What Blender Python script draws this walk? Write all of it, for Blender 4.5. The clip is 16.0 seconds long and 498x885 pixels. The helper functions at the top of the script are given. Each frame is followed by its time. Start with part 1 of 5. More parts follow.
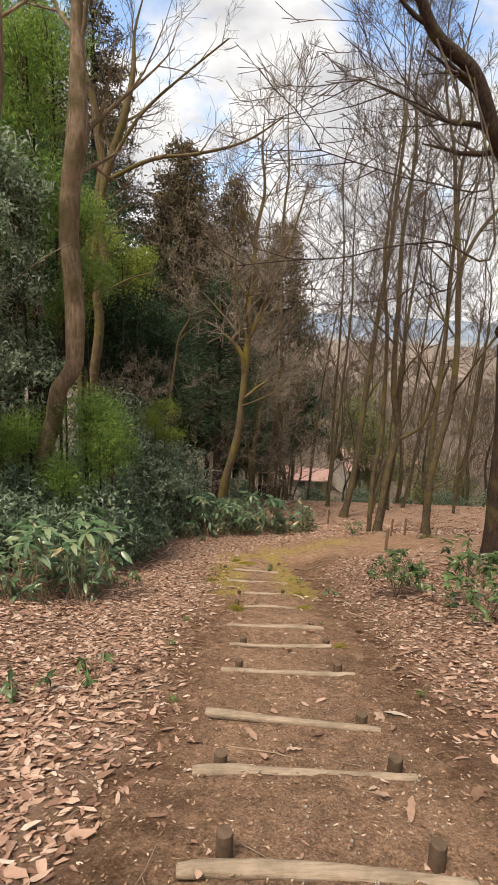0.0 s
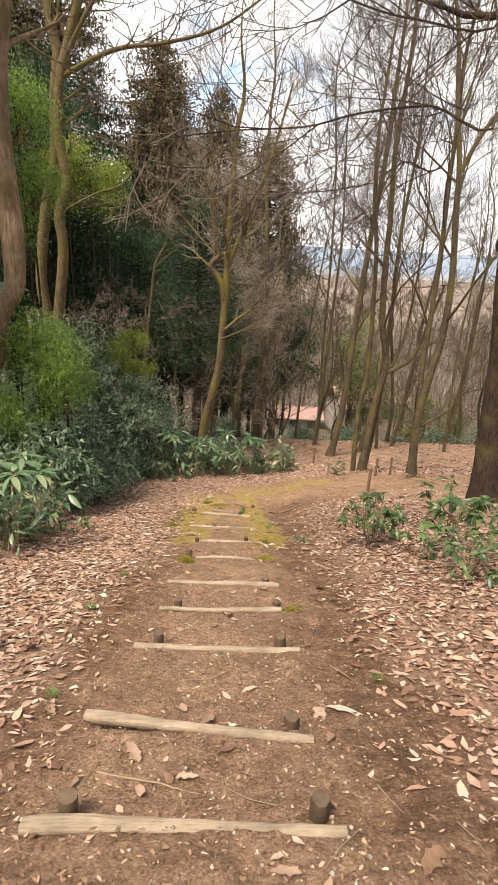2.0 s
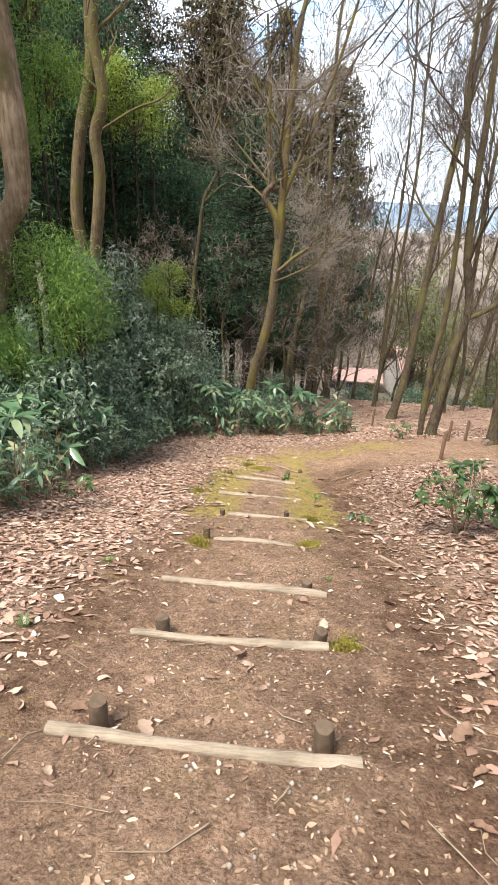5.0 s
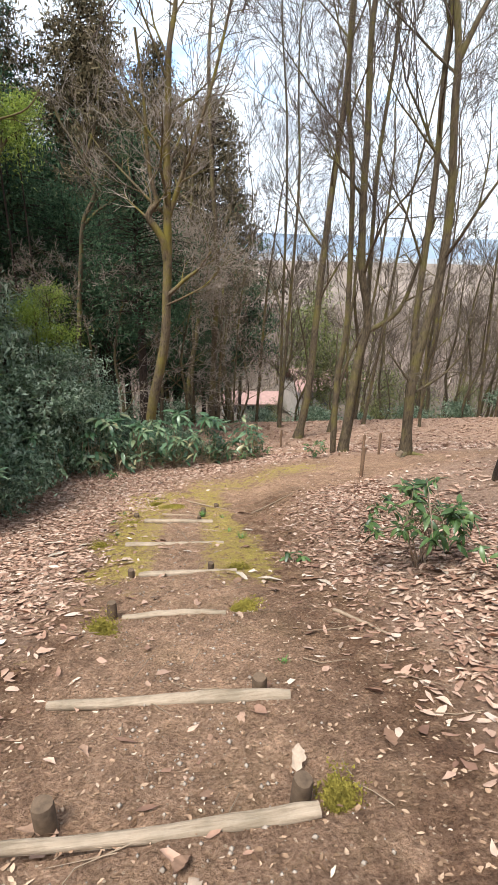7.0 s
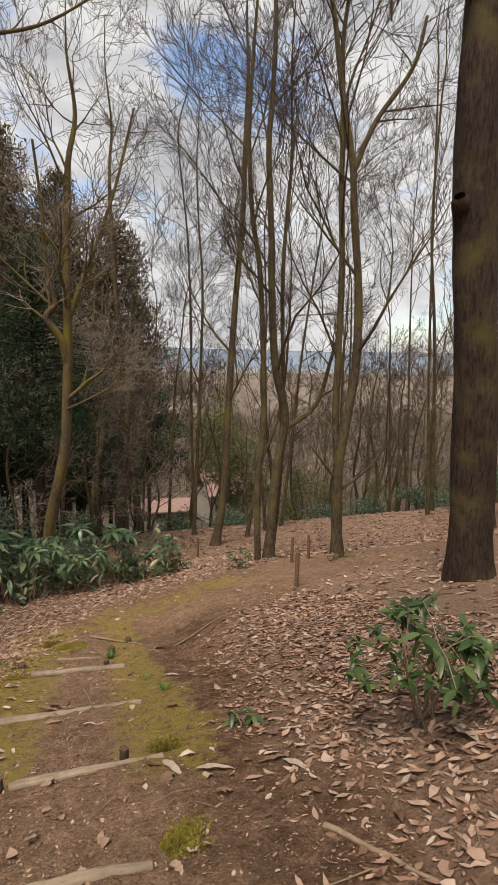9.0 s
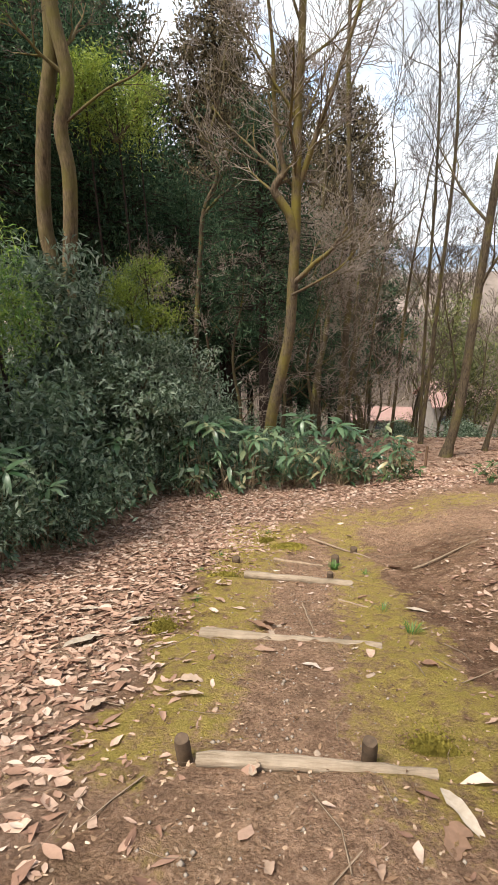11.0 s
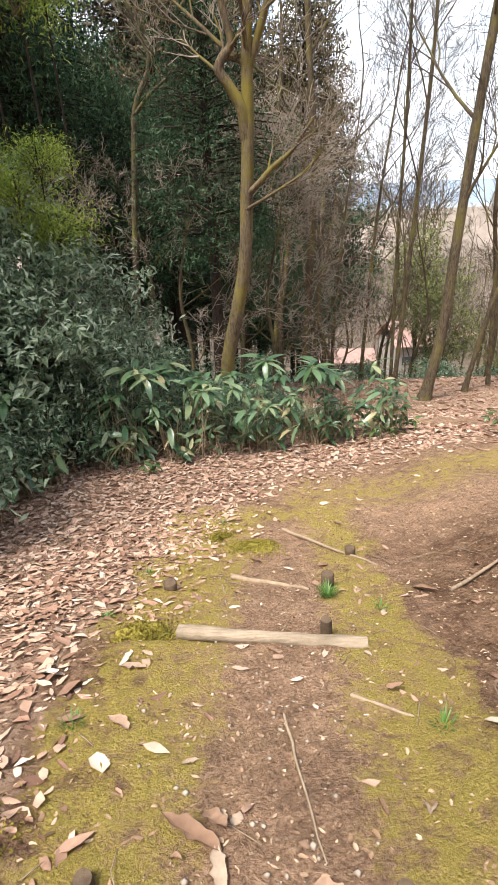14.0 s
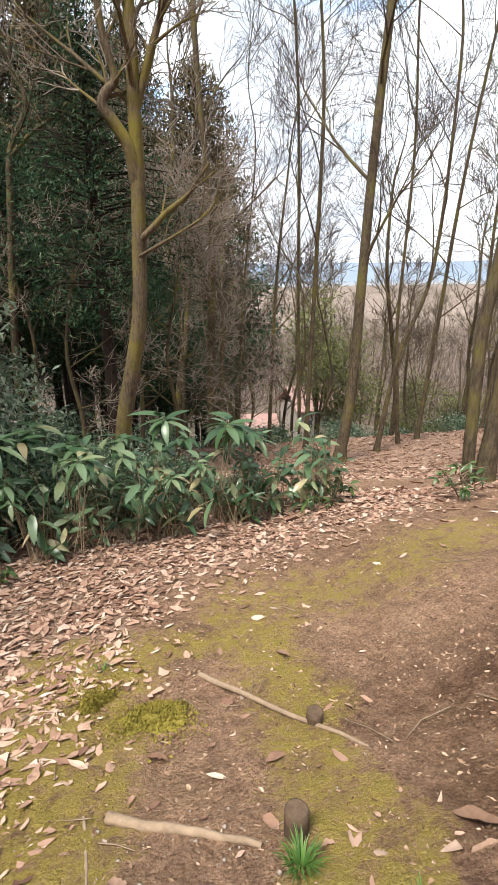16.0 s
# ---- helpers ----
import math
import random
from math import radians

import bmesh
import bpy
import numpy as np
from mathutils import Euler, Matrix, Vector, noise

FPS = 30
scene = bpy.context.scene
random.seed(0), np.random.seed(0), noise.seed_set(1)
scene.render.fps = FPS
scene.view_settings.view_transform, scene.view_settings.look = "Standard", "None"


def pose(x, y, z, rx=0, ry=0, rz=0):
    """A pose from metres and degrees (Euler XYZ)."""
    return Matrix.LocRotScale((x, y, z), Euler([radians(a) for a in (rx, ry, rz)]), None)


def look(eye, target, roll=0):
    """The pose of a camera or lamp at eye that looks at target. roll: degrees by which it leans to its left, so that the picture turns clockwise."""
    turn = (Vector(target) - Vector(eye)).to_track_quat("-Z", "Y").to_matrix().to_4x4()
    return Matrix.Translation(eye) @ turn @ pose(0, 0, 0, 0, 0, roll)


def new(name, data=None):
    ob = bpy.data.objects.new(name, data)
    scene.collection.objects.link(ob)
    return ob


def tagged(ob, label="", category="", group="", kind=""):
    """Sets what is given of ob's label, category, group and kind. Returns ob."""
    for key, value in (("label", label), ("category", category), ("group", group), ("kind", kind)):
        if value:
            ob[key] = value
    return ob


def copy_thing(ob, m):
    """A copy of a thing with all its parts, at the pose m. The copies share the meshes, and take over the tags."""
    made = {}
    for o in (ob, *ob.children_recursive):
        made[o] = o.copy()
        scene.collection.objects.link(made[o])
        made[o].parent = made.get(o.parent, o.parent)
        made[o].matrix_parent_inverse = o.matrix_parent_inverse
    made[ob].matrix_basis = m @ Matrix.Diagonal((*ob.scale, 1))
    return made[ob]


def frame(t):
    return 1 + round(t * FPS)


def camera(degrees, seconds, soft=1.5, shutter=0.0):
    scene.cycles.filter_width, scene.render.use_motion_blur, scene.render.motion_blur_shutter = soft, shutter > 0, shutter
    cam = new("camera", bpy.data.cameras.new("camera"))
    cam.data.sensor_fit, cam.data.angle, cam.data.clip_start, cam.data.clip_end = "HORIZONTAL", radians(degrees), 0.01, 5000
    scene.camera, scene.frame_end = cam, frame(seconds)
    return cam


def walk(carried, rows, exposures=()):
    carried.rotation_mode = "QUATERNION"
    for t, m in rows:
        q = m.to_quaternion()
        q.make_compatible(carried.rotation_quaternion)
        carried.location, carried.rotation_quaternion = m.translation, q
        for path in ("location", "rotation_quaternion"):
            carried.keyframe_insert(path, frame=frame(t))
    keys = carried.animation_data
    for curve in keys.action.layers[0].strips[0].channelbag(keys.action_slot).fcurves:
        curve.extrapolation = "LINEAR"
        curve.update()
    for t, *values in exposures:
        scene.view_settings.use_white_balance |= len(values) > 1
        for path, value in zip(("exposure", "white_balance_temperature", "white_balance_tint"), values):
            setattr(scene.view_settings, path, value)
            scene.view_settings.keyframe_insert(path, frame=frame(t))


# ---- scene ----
cam = camera(50.5, 16.0, soft=1.4)
METRES, EYE, TILT, LEAN, TURN = 11.2, 1.54, -20.5, 0.0, -3.6
ROWS = [
    (0.0, 0.0, 0.0, 0.0, -0.36, 6.48, -3.2),
    (0.5, 0.0111, 0.0309, 0.0033, 2.87, 4.16, -4.27),
    (1.0, 0.0244, 0.0561, -0.0023, -1.89, 3.39, -4.02),
    (1.5, 0.0356, 0.0776, 0.0008, -3.05, 1.91, -3.18),
    (2.0, 0.0492, 0.0979, 0.0013, -0.89, -0.07, -3.01),
    (2.5, 0.0546, 0.1296, -0.0077, 2.32, 0.2, -2.42),
    (3.0, 0.0626, 0.1621, -0.0038, 7.54, -0.36, -3.22),
    (3.5, 0.0653, 0.1909, -0.0021, 11.79, -1.81, -5.4),
    (4.0, 0.0659, 0.2213, -0.0147, 9.77, -2.72, -5.81),
    (6.5, 0.055, 0.3366, -0.0084, -2.25, -6.21, -0.94),
    (7.0, 0.0523, 0.3642, -0.0169, -5.58, -1.14, 0.18),
    (7.5, 0.0547, 0.3927, -0.0125, -9.81, 3.94, 2.71),
    (8.0, 0.0612, 0.4116, -0.0094, -17.74, 8.06, 5.41),
    (8.5, 0.0565, 0.4386, -0.0162, -21.67, 10.56, 5.51),
    (9.0, 0.0547, 0.4721, -0.0124, -15.07, 9.95, 3.93),
    (9.5, 0.0509, 0.5079, -0.0129, -5.05, 6.29, 2.12),
    (10.0, 0.0416, 0.5484, -0.0201, 2.21, 3.16, 1.45),
    (12.5, 0.0483, 0.7168, -0.021, 9.96, -0.34, -3.36),
    (13.0, 0.043, 0.7529, -0.019, 7.14, -0.1, 0.27),
    (13.5, 0.0378, 0.7929, -0.0174, 5.46, -4.6, 1.1),
    (14.0, 0.0334, 0.8192, -0.0211, 3.54, -5.11, 0.67),
    (14.5, 0.0307, 0.8555, -0.0255, 0.68, -5.49, 0.31),
    (15.0, 0.0329, 0.8999, -0.0222, -1.09, -6.76, 0.17),
    (15.5, 0.0336, 0.9305, -0.0203, -2.58, -4.97, 0.31),
    (16.0, 0.0322, 0.9666, -0.0214, -6.71, 1.82, 2.96),
]
walk(cam, [(t, pose(0, 0, EYE, TILT, LEAN, TURN) @ pose(METRES * x, METRES * y, METRES * z, 90 + pitch, roll, yaw)) for t, x, y, z, yaw, pitch, roll in ROWS],
     [(0, 0.32, 6800, 10), (1, 0.62, 6800, 10), (2, 0.78, 6800, 9), (3.5, 1.07, 6500, 3), (4.2, 1.10, 6150, 5), (6.3, 1.02, 5750, 4), (7, 0.87, 5800, 5), (7.5, 0.72, 6450, 8), (8.5, -0.11, 6650, 10), (9, -0.11, 6700, 10), (9.5, 0.17, 6900, 10), (10.2, 0.42, 6700, 9), (12.3, 1.20, 5750, 5), (14.5, 1.12, 6150, 7), (16, 0.86, 6100, 7)])

# ---- world, sun and exposure ----
SUN_EL, SUN_AZ = radians(62), radians(226)
world = bpy.data.worlds.new("sky")
scene.world = world
world.use_nodes = True
wt = world.node_tree
wt.nodes.clear()


def wnode(kind, **vals):
    n = wt.nodes.new(kind)
    for k, v in vals.items():
        n.inputs[k].default_value = v
    return n


w_out = wnode("ShaderNodeOutputWorld")
w_bg = wnode("ShaderNodeBackground", Strength=0.102)
w_sky = wnode("ShaderNodeTexSky")
w_sky.sky_type, w_sky.sun_disc = "NISHITA", False
w_sky.sun_elevation, w_sky.sun_rotation = SUN_EL, SUN_AZ
w_tc = wnode("ShaderNodeTexCoord")
w_map = wnode("ShaderNodeMapping", Location=(0.35, 0.2, 0.0), Scale=(1.0, 1.0, 2.2))
w_n1 = wnode("ShaderNodeTexNoise", Scale=2.6, Detail=9.0, Roughness=0.56, Distortion=0.25)
w_n2 = wnode("ShaderNodeTexNoise", Scale=4.5, Detail=7.0, Roughness=0.55)
w_cov = wnode("ShaderNodeMapRange")
for k, v in (("From Min", 0.36), ("From Max", 0.47)):
    w_cov.inputs[k].default_value = v
w_ramp = wt.nodes.new("ShaderNodeValToRGB")
w_ramp.color_ramp.elements[0].position, w_ramp.color_ramp.elements[0].color = 0.36, (5.5, 5.65, 6.05, 1)
w_ramp.color_ramp.elements[1].position, w_ramp.color_ramp.elements[1].color = 0.58, (8.6, 8.6, 8.7, 1)
w_mix = wt.nodes.new("ShaderNodeMix")
w_mix.data_type = "RGBA"
wt.links.new(w_tc.outputs["Generated"], w_map.inputs["Vector"])
wt.links.new(w_map.outputs[0], w_n1.inputs["Vector"])
wt.links.new(w_map.outputs[0], w_n2.inputs["Vector"])
GAPS = ((0.271, 0.876, 0.398),)  # a blue gap between the clouds
cover = w_n1.outputs[0]
for gap in GAPS:
    w_dot = wt.nodes.new("ShaderNodeVectorMath")
    w_dot.operation = "DOT_PRODUCT"
    w_dot.inputs[1].default_value = gap
    wt.links.new(w_tc.outputs["Generated"], w_dot.inputs[0])
    w_rng = wnode("ShaderNodeMapRange")
    for k, v in (("From Min", 0.986), ("From Max", 0.999), ("To Min", 0.0), ("To Max", 0.12)):
        w_rng.inputs[k].default_value = v
    wt.links.new(w_dot.outputs["Value"], w_rng.inputs[0])
    w_sub = wt.nodes.new("ShaderNodeMath")
    w_sub.operation = "SUBTRACT"
    wt.links.new(cover, w_sub.inputs[0])
    wt.links.new(w_rng.outputs[0], w_sub.inputs[1])
    cover = w_sub.outputs[0]
wt.links.new(cover, w_cov.inputs[0])
wt.links.new(w_n2.outputs[0], w_ramp.inputs[0])
wt.links.new(w_cov.outputs[0], w_mix.inputs["Factor"])
w_gain = wt.nodes.new("ShaderNodeVectorMath")
w_gain.operation = "SCALE"
w_gain.inputs["Scale"].default_value = 2.3
wt.links.new(w_sky.outputs[0], w_gain.inputs[0])
wt.links.new(w_gain.outputs[0], w_mix.inputs["A"])
wt.links.new(w_ramp.outputs[0], w_mix.inputs["B"])
wt.links.new(w_mix.outputs["Result"], w_bg.inputs["Color"])
wt.links.new(w_bg.outputs[0], w_out.inputs[0])

sun_data = bpy.data.lights.new("sun", "SUN")
sun_data.energy, sun_data.angle, sun_data.color = 4.2, radians(18), (1.0, 0.91, 0.78)
sun = new("sun", sun_data)
sun.matrix_world = look((0, 0, 0), (-math.sin(SUN_AZ) * math.cos(SUN_EL), -math.cos(SUN_AZ) * math.cos(SUN_EL), -math.sin(SUN_EL)))


# ---- materials ----
def material(name, rough=0.8, spec=0.3):
    m = bpy.data.materials.new(name)
    m.use_nodes = True
    b = m.node_tree.nodes["Principled BSDF"]
    b.inputs["Roughness"].default_value = rough
    b.inputs["Specular IOR Level"].default_value = spec
    return m, m.node_tree, b


def add(nt, kind, link=None, **vals):
    n = nt.nodes.new(kind)
    for k, v in vals.items():
        n.inputs[k].default_value = v
    return n


def noise_tex(nt, co, scale, detail=5.0, rough=0.6):
    n = add(nt, "ShaderNodeTexNoise", Scale=scale, Detail=detail, Roughness=rough)
    nt.links.new(co, n.inputs["Vector"])
    return n.outputs[0]


def ramp(nt, fac, stops):
    r = nt.nodes.new("ShaderNodeValToRGB")
    e = r.color_ramp.elements
    while len(e) < len(stops):
        e.new(0.5)
    for el, (p, c) in zip(e, stops):
        el.position, el.color = p, (*c, 1)
    nt.links.new(fac, r.inputs[0])
    return r.outputs[0]


def mix(nt, fac, a, b, mode="MIX"):
    m = nt.nodes.new("ShaderNodeMix")
    m.data_type, m.blend_type = "RGBA", mode
    for sock, v in ((m.inputs["Factor"], fac), (m.inputs["A"], a), (m.inputs["B"], b)):
        if isinstance(v, (int, float)):
            sock.default_value = v
        elif isinstance(v, tuple):
            sock.default_value = (*v, 1)
        else:
            nt.links.new(v, sock)
    return m.outputs["Result"]


def maths(nt, op, a, b=0.0, c=0.0):
    m = nt.nodes.new("ShaderNodeMath")
    m.operation = op
    m.use_clamp = op in ("MULTIPLY_ADD",)
    for sock, v in zip(m.inputs, (a, b, c)):
        if isinstance(v, (int, float)):
            sock.default_value = v
        else:
            nt.links.new(v, sock)
    return m.outputs[0]


def bump(nt, b, height, strength, dist):
    n = add(nt, "ShaderNodeBump", Strength=strength, Distance=dist)
    nt.links.new(height, n.inputs["Height"])
    nt.links.new(n.outputs[0], b.inputs["Normal"])


def obj_co(nt):
    return nt.nodes.new("ShaderNodeTexCoord").outputs["Object"]


def leaf_material(name, stops, rough=0.5, spec=0.4, through_light=0.25, island=True, blotch=0.35):
    m, nt, b = material(name, rough, spec)
    if island:
        rnd = nt.nodes.new("ShaderNodeNewGeometry").outputs["Random Per Island"]
    else:
        rnd = nt.nodes.new("ShaderNodeObjectInfo").outputs["Random"]
    co = obj_co(nt)
    col = ramp(nt, rnd, stops)
    col = mix(nt, blotch, col, ramp(nt, noise_tex(nt, co, 35.0), [(0.3, (0.35, 0.35, 0.35)), (0.7, (1.0, 1.0, 1.0))]), "MULTIPLY")
    nt.links.new(col, b.inputs["Base Color"])
    t = add(nt, "ShaderNodeBsdfTranslucent")
    nt.links.new(col, t.inputs["Color"])
    ms = add(nt, "ShaderNodeMixShader")
    ms.inputs[0].default_value = through_light
    nt.links.new(b.outputs[0], ms.inputs[1])
    nt.links.new(t.outputs[0], ms.inputs[2])
    nt.links.new(ms.outputs[0], nt.nodes["Material Output"].inputs[0])
    return m


def bark_material(name, dark, light, moss=None, moss_amount=0.5, scale=6.0, strength=0.8, patch=None):
    m, nt, b = material(name, 0.9, 0.2)
    co = obj_co(nt)
    mp = add(nt, "ShaderNodeMapping", Scale=(1.0, 1.0, 0.22))
    nt.links.new(co, mp.inputs["Vector"])
    fine = noise_tex(nt, mp.outputs[0], scale * 6, 8.0, 0.65)
    big = noise_tex(nt, co, scale * 0.35, 4.0)
    col = ramp(nt, fine, [(0.32, dark), (0.68, light)])
    col = mix(nt, 0.6, col, ramp(nt, big, [(0.35, (0.55, 0.52, 0.5)), (0.65, (1.15, 1.1, 1.05))]), "MULTIPLY")
    if patch:
        f = ramp(nt, noise_tex(nt, co, 2.3, 6.0), [(0.55, (0, 0, 0)), (0.66, (1, 1, 1))])
        col = mix(nt, f, col, patch)
    if moss:
        f = ramp(nt, noise_tex(nt, co, 1.7, 6.0), [(0.52 - 0.2 * moss_amount, (0, 0, 0)), (0.75 - 0.2 * moss_amount, (1, 1, 1))])
        col = mix(nt, f, col, moss)
    nt.links.new(col, b.inputs["Base Color"])
    bump(nt, b, fine, strength, 0.03)
    return m


def plain_material(name, a, c, scale, rough=0.8, spec=0.3, strength=0.3, dist=0.01):
    m, nt, b = material(name, rough, spec)
    co = obj_co(nt)
    f = noise_tex(nt, co, scale, 7.0)
    f2 = noise_tex(nt, co, scale * 0.13, 4.0)
    col = mix(nt, 0.5, ramp(nt, f, [(0.3, a), (0.7, c)]), ramp(nt, f2, [(0.3, a), (0.7, c)]))
    nt.links.new(col, b.inputs["Base Color"])
    bump(nt, b, f, strength, dist)
    return m


def ground_material():
    m, nt, b = material("forest_soil", 0.95, 0.15)
    co = obj_co(nt)
    att = nt.nodes.new("ShaderNodeAttribute")
    att.attribute_name = "zone"
    sep = nt.nodes.new("ShaderNodeSeparateColor")
    nt.links.new(att.outputs["Color"], sep.inputs[0])
    litter, moss, far = sep.outputs[0], sep.outputs[1], sep.outputs[2]
    fine, mid, big = noise_tex(nt, co, 70.0, 8.0, 0.7), noise_tex(nt, co, 9.0, 6.0), noise_tex(nt, co, 1.3, 4.0)
    soil = ramp(nt, fine, [(0.28, (0.115, 0.066, 0.04)), (0.5, (0.42, 0.272, 0.182)), (0.75, (0.64, 0.465, 0.34))])
    soil = mix(nt, 0.7, soil, ramp(nt, mid, [(0.3, (0.5, 0.46, 0.43)), (0.7, (1.25, 1.2, 1.17))]), "MULTIPLY")
    soil = mix(nt, 0.6, soil, ramp(nt, big, [(0.35, (0.72, 0.68, 0.66)), (0.65, (1.15, 1.12, 1.1))]), "MULTIPLY")
    soil = mix(nt, 0.6, soil, ramp(nt, noise_tex(nt, co, 27.0, 6.0, 0.7), [(0.36, (0.66, 0.62, 0.6)), (0.6, (1.42, 1.39, 1.36))]), "MULTIPLY")
    soil = mix(nt, ramp(nt, noise_tex(nt, co, 2.1, 8.0, 0.7), [(0.5, (0, 0, 0)), (0.68, (0.4, 0.4, 0.4))]), soil, mix(nt, 0.4, soil, (0.36, 0.27, 0.11)))
    # dark humus towards the edges of the trodden way
    damp = nt.nodes.new("ShaderNodeAttribute")
    damp.attribute_name = "humus"
    wet = maths(nt, "MULTIPLY", damp.outputs["Fac"], ramp(nt, noise_tex(nt, co, 5.0, 7.0, 0.7), [(0.32, (0, 0, 0)), (0.56, (1, 1, 1))]))
    soil = mix(nt, wet, soil, mix(nt, 1.0, soil, (0.48, 0.43, 0.40), "MULTIPLY"))
    # pale crumbs and chips of leaf
    vo = add(nt, "ShaderNodeTexVoronoi", Scale=38.0, Randomness=1.0)
    nt.links.new(co, vo.inputs["Vector"])
    vsep = nt.nodes.new("ShaderNodeSeparateColor")
    nt.links.new(vo.outputs["Color"], vsep.inputs[0])
    crumb = maths(nt, "MULTIPLY", maths(nt, "LESS_THAN", vo.outputs["Distance"], 0.24), maths(nt, "GREATER_THAN", vsep.outputs[0], 0.8))
    crumb_col = ramp(nt, vsep.outputs[1], [(0.0, (0.22, 0.12, 0.06)), (1.0, (0.62, 0.47, 0.34))])
    soil = mix(nt, crumb, soil, crumb_col)
    # crumbled leaf bed under the litter
    bed = ramp(nt, noise_tex(nt, co, 26.0, 8.0, 0.75), [(0.3, (0.15, 0.085, 0.055)), (0.5, (0.41, 0.26, 0.18)), (0.7, (0.62, 0.44, 0.33))])
    col = mix(nt, litter, soil, bed)
    green = ramp(nt, noise_tex(nt, co, 95.0, 7.0, 0.75), [(0.3, (0.16, 0.112, 0.026)), (0.5, (0.45, 0.33, 0.075)), (0.70, (0.70, 0.535, 0.175))])
    green = mix(nt, ramp(nt, mid, [(0.45, (0, 0, 0)), (0.7, (0.45, 0.45, 0.45))]), green, (0.30, 0.27, 0.042))
    speck = noise_tex(nt, co, 24.0, 7.0, 0.7)
    mfac = maths(nt, "MULTIPLY_ADD", maths(nt, "SUBTRACT", maths(nt, "ADD", maths(nt, "MULTIPLY", moss, 0.8), maths(nt, "ADD", maths(nt, "MULTIPLY", mid, 1.0), maths(nt, "MULTIPLY", speck, 0.9))), 1.48), 3.2, 0.0)
    mfac = maths(nt, "MULTIPLY_ADD", mfac, 0.88, 0.0)
    col = mix(nt, mfac, col, green)
    # darker brown past the crest and on the ground left under the cedars
    dark_floor_col = ramp(nt, noise_tex(nt, co, 0.4, 10.0, 0.75), [(0.3, (0.07, 0.055, 0.04)), (0.6, (0.17, 0.13, 0.10)), (0.75, (0.24, 0.19, 0.16))])
    col = mix(nt, far, col, dark_floor_col)
    # painted distance haze: the ground colour pales to blue-grey far out
    col = mix(nt, att.outputs["Alpha"], col, (0.225, 0.24, 0.26))
    nt.links.new(col, b.inputs["Base Color"])
    h = maths(nt, "ADD", fine, maths(nt, "MULTIPLY", mid, 1.5))
    bump(nt, b, h, 1.0, 0.07)
    return m


M_GROUND = ground_material()
M_LITTER = leaf_material("dry_leaf", [(0.0, (0.16, 0.085, 0.058)), (0.25, (0.32, 0.185, 0.128)), (0.6, (0.475, 0.305, 0.222)), (0.88, (0.57, 0.40, 0.305)), (1.0, (0.63, 0.51, 0.42))], 0.75, 0.2, 0.12)
M_CRUMB = leaf_material("leaf_crumb", [(0.0, (0.10, 0.055, 0.03)), (0.6, (0.32, 0.20, 0.125)), (0.95, (0.5, 0.35, 0.24)), (1.0, (0.68, 0.55, 0.42))], 0.8, 0.2, 0.05)
M_HAZEL = leaf_material("far_bare_crown", [(0.0, (0.13, 0.095, 0.075)), (0.5, (0.32, 0.25, 0.21)), (1.0, (0.48, 0.39, 0.335))], 0.9, 0.1, 0.2)
M_PALE_LEAF = leaf_material("pale_dry_leaf", [(0.0, (0.22, 0.125, 0.08)), (0.6, (0.36, 0.23, 0.16)), (1.0, (0.43, 0.325, 0.245))], 0.7, 0.25, 0.12, island=False, blotch=0.45)


def log_material():
    m, nt, b = material("worn_log_wood", 0.85, 0.2)
    co = obj_co(nt)
    mp = add(nt, "ShaderNodeMapping", Scale=(0.08, 1.0, 1.0))
    nt.links.new(co, mp.inputs["Vector"])
    grain, stain = noise_tex(nt, mp.outputs[0], 75.0, 8.0, 0.7), noise_tex(nt, co, 5.0, 6.0, 0.65)
    col = ramp(nt, grain, [(0.3, (0.20, 0.145, 0.10)), (0.48, (0.31, 0.235, 0.168)), (0.7, (0.38, 0.30, 0.225))])
    col = mix(nt, ramp(nt, stain, [(0.42, (0, 0, 0)), (0.66, (0.75, 0.75, 0.75))]), col, mix(nt, 1.0, col, (0.55, 0.55, 0.52), "MULTIPLY"))
    nt.links.new(col, b.inputs["Base Color"])
    bump(nt, b, grain, 0.8, 0.012)
    return m


M_LOG = log_material()
M_POST = plain_material("dark_wet_post_wood", (0.04, 0.027, 0.018), (0.15, 0.10, 0.065), 30.0, 0.85, 0.2, 0.6, 0.01)
M_STAKE = plain_material("weathered_stake_wood", (0.10, 0.06, 0.035), (0.22, 0.14, 0.09), 18.0, 0.85, 0.2, 0.5, 0.01)
M_STICK = plain_material("dead_stick_bark", (0.13, 0.09, 0.06), (0.33, 0.24, 0.165), 30.0, 0.9, 0.2, 0.5, 0.006)
M_BARK_TAN = bark_material("tan_smooth_bark", (0.10, 0.068, 0.042), (0.30, 0.23, 0.158), (0.075, 0.062, 0.025), 0.42, 3.0, 0.6, patch=(0.17, 0.11, 0.075))
M_BARK_OLIVE = bark_material("mossy_brown_bark", (0.055, 0.039, 0.024), (0.20, 0.148, 0.088), (0.115, 0.095, 0.03), 0.55, 3.5, 0.8)
M_BARK_GREY = bark_material("grey_brown_bark", (0.042, 0.031, 0.021), (0.155, 0.122, 0.08), (0.13, 0.115, 0.03), 0.2, 5.0, 0.7)
M_BARK_MOSS = bark_material("mossy_bark", (0.055, 0.04, 0.026), (0.18, 0.135, 0.085), (0.15, 0.12, 0.026), 0.45, 5.0, 0.7)
M_BARK_DARK = bark_material("dark_furrowed_bark", (0.016, 0.011, 0.009), (0.085, 0.058, 0.043), (0.10, 0.085, 0.03), 0.1, 5.0, 1.0)
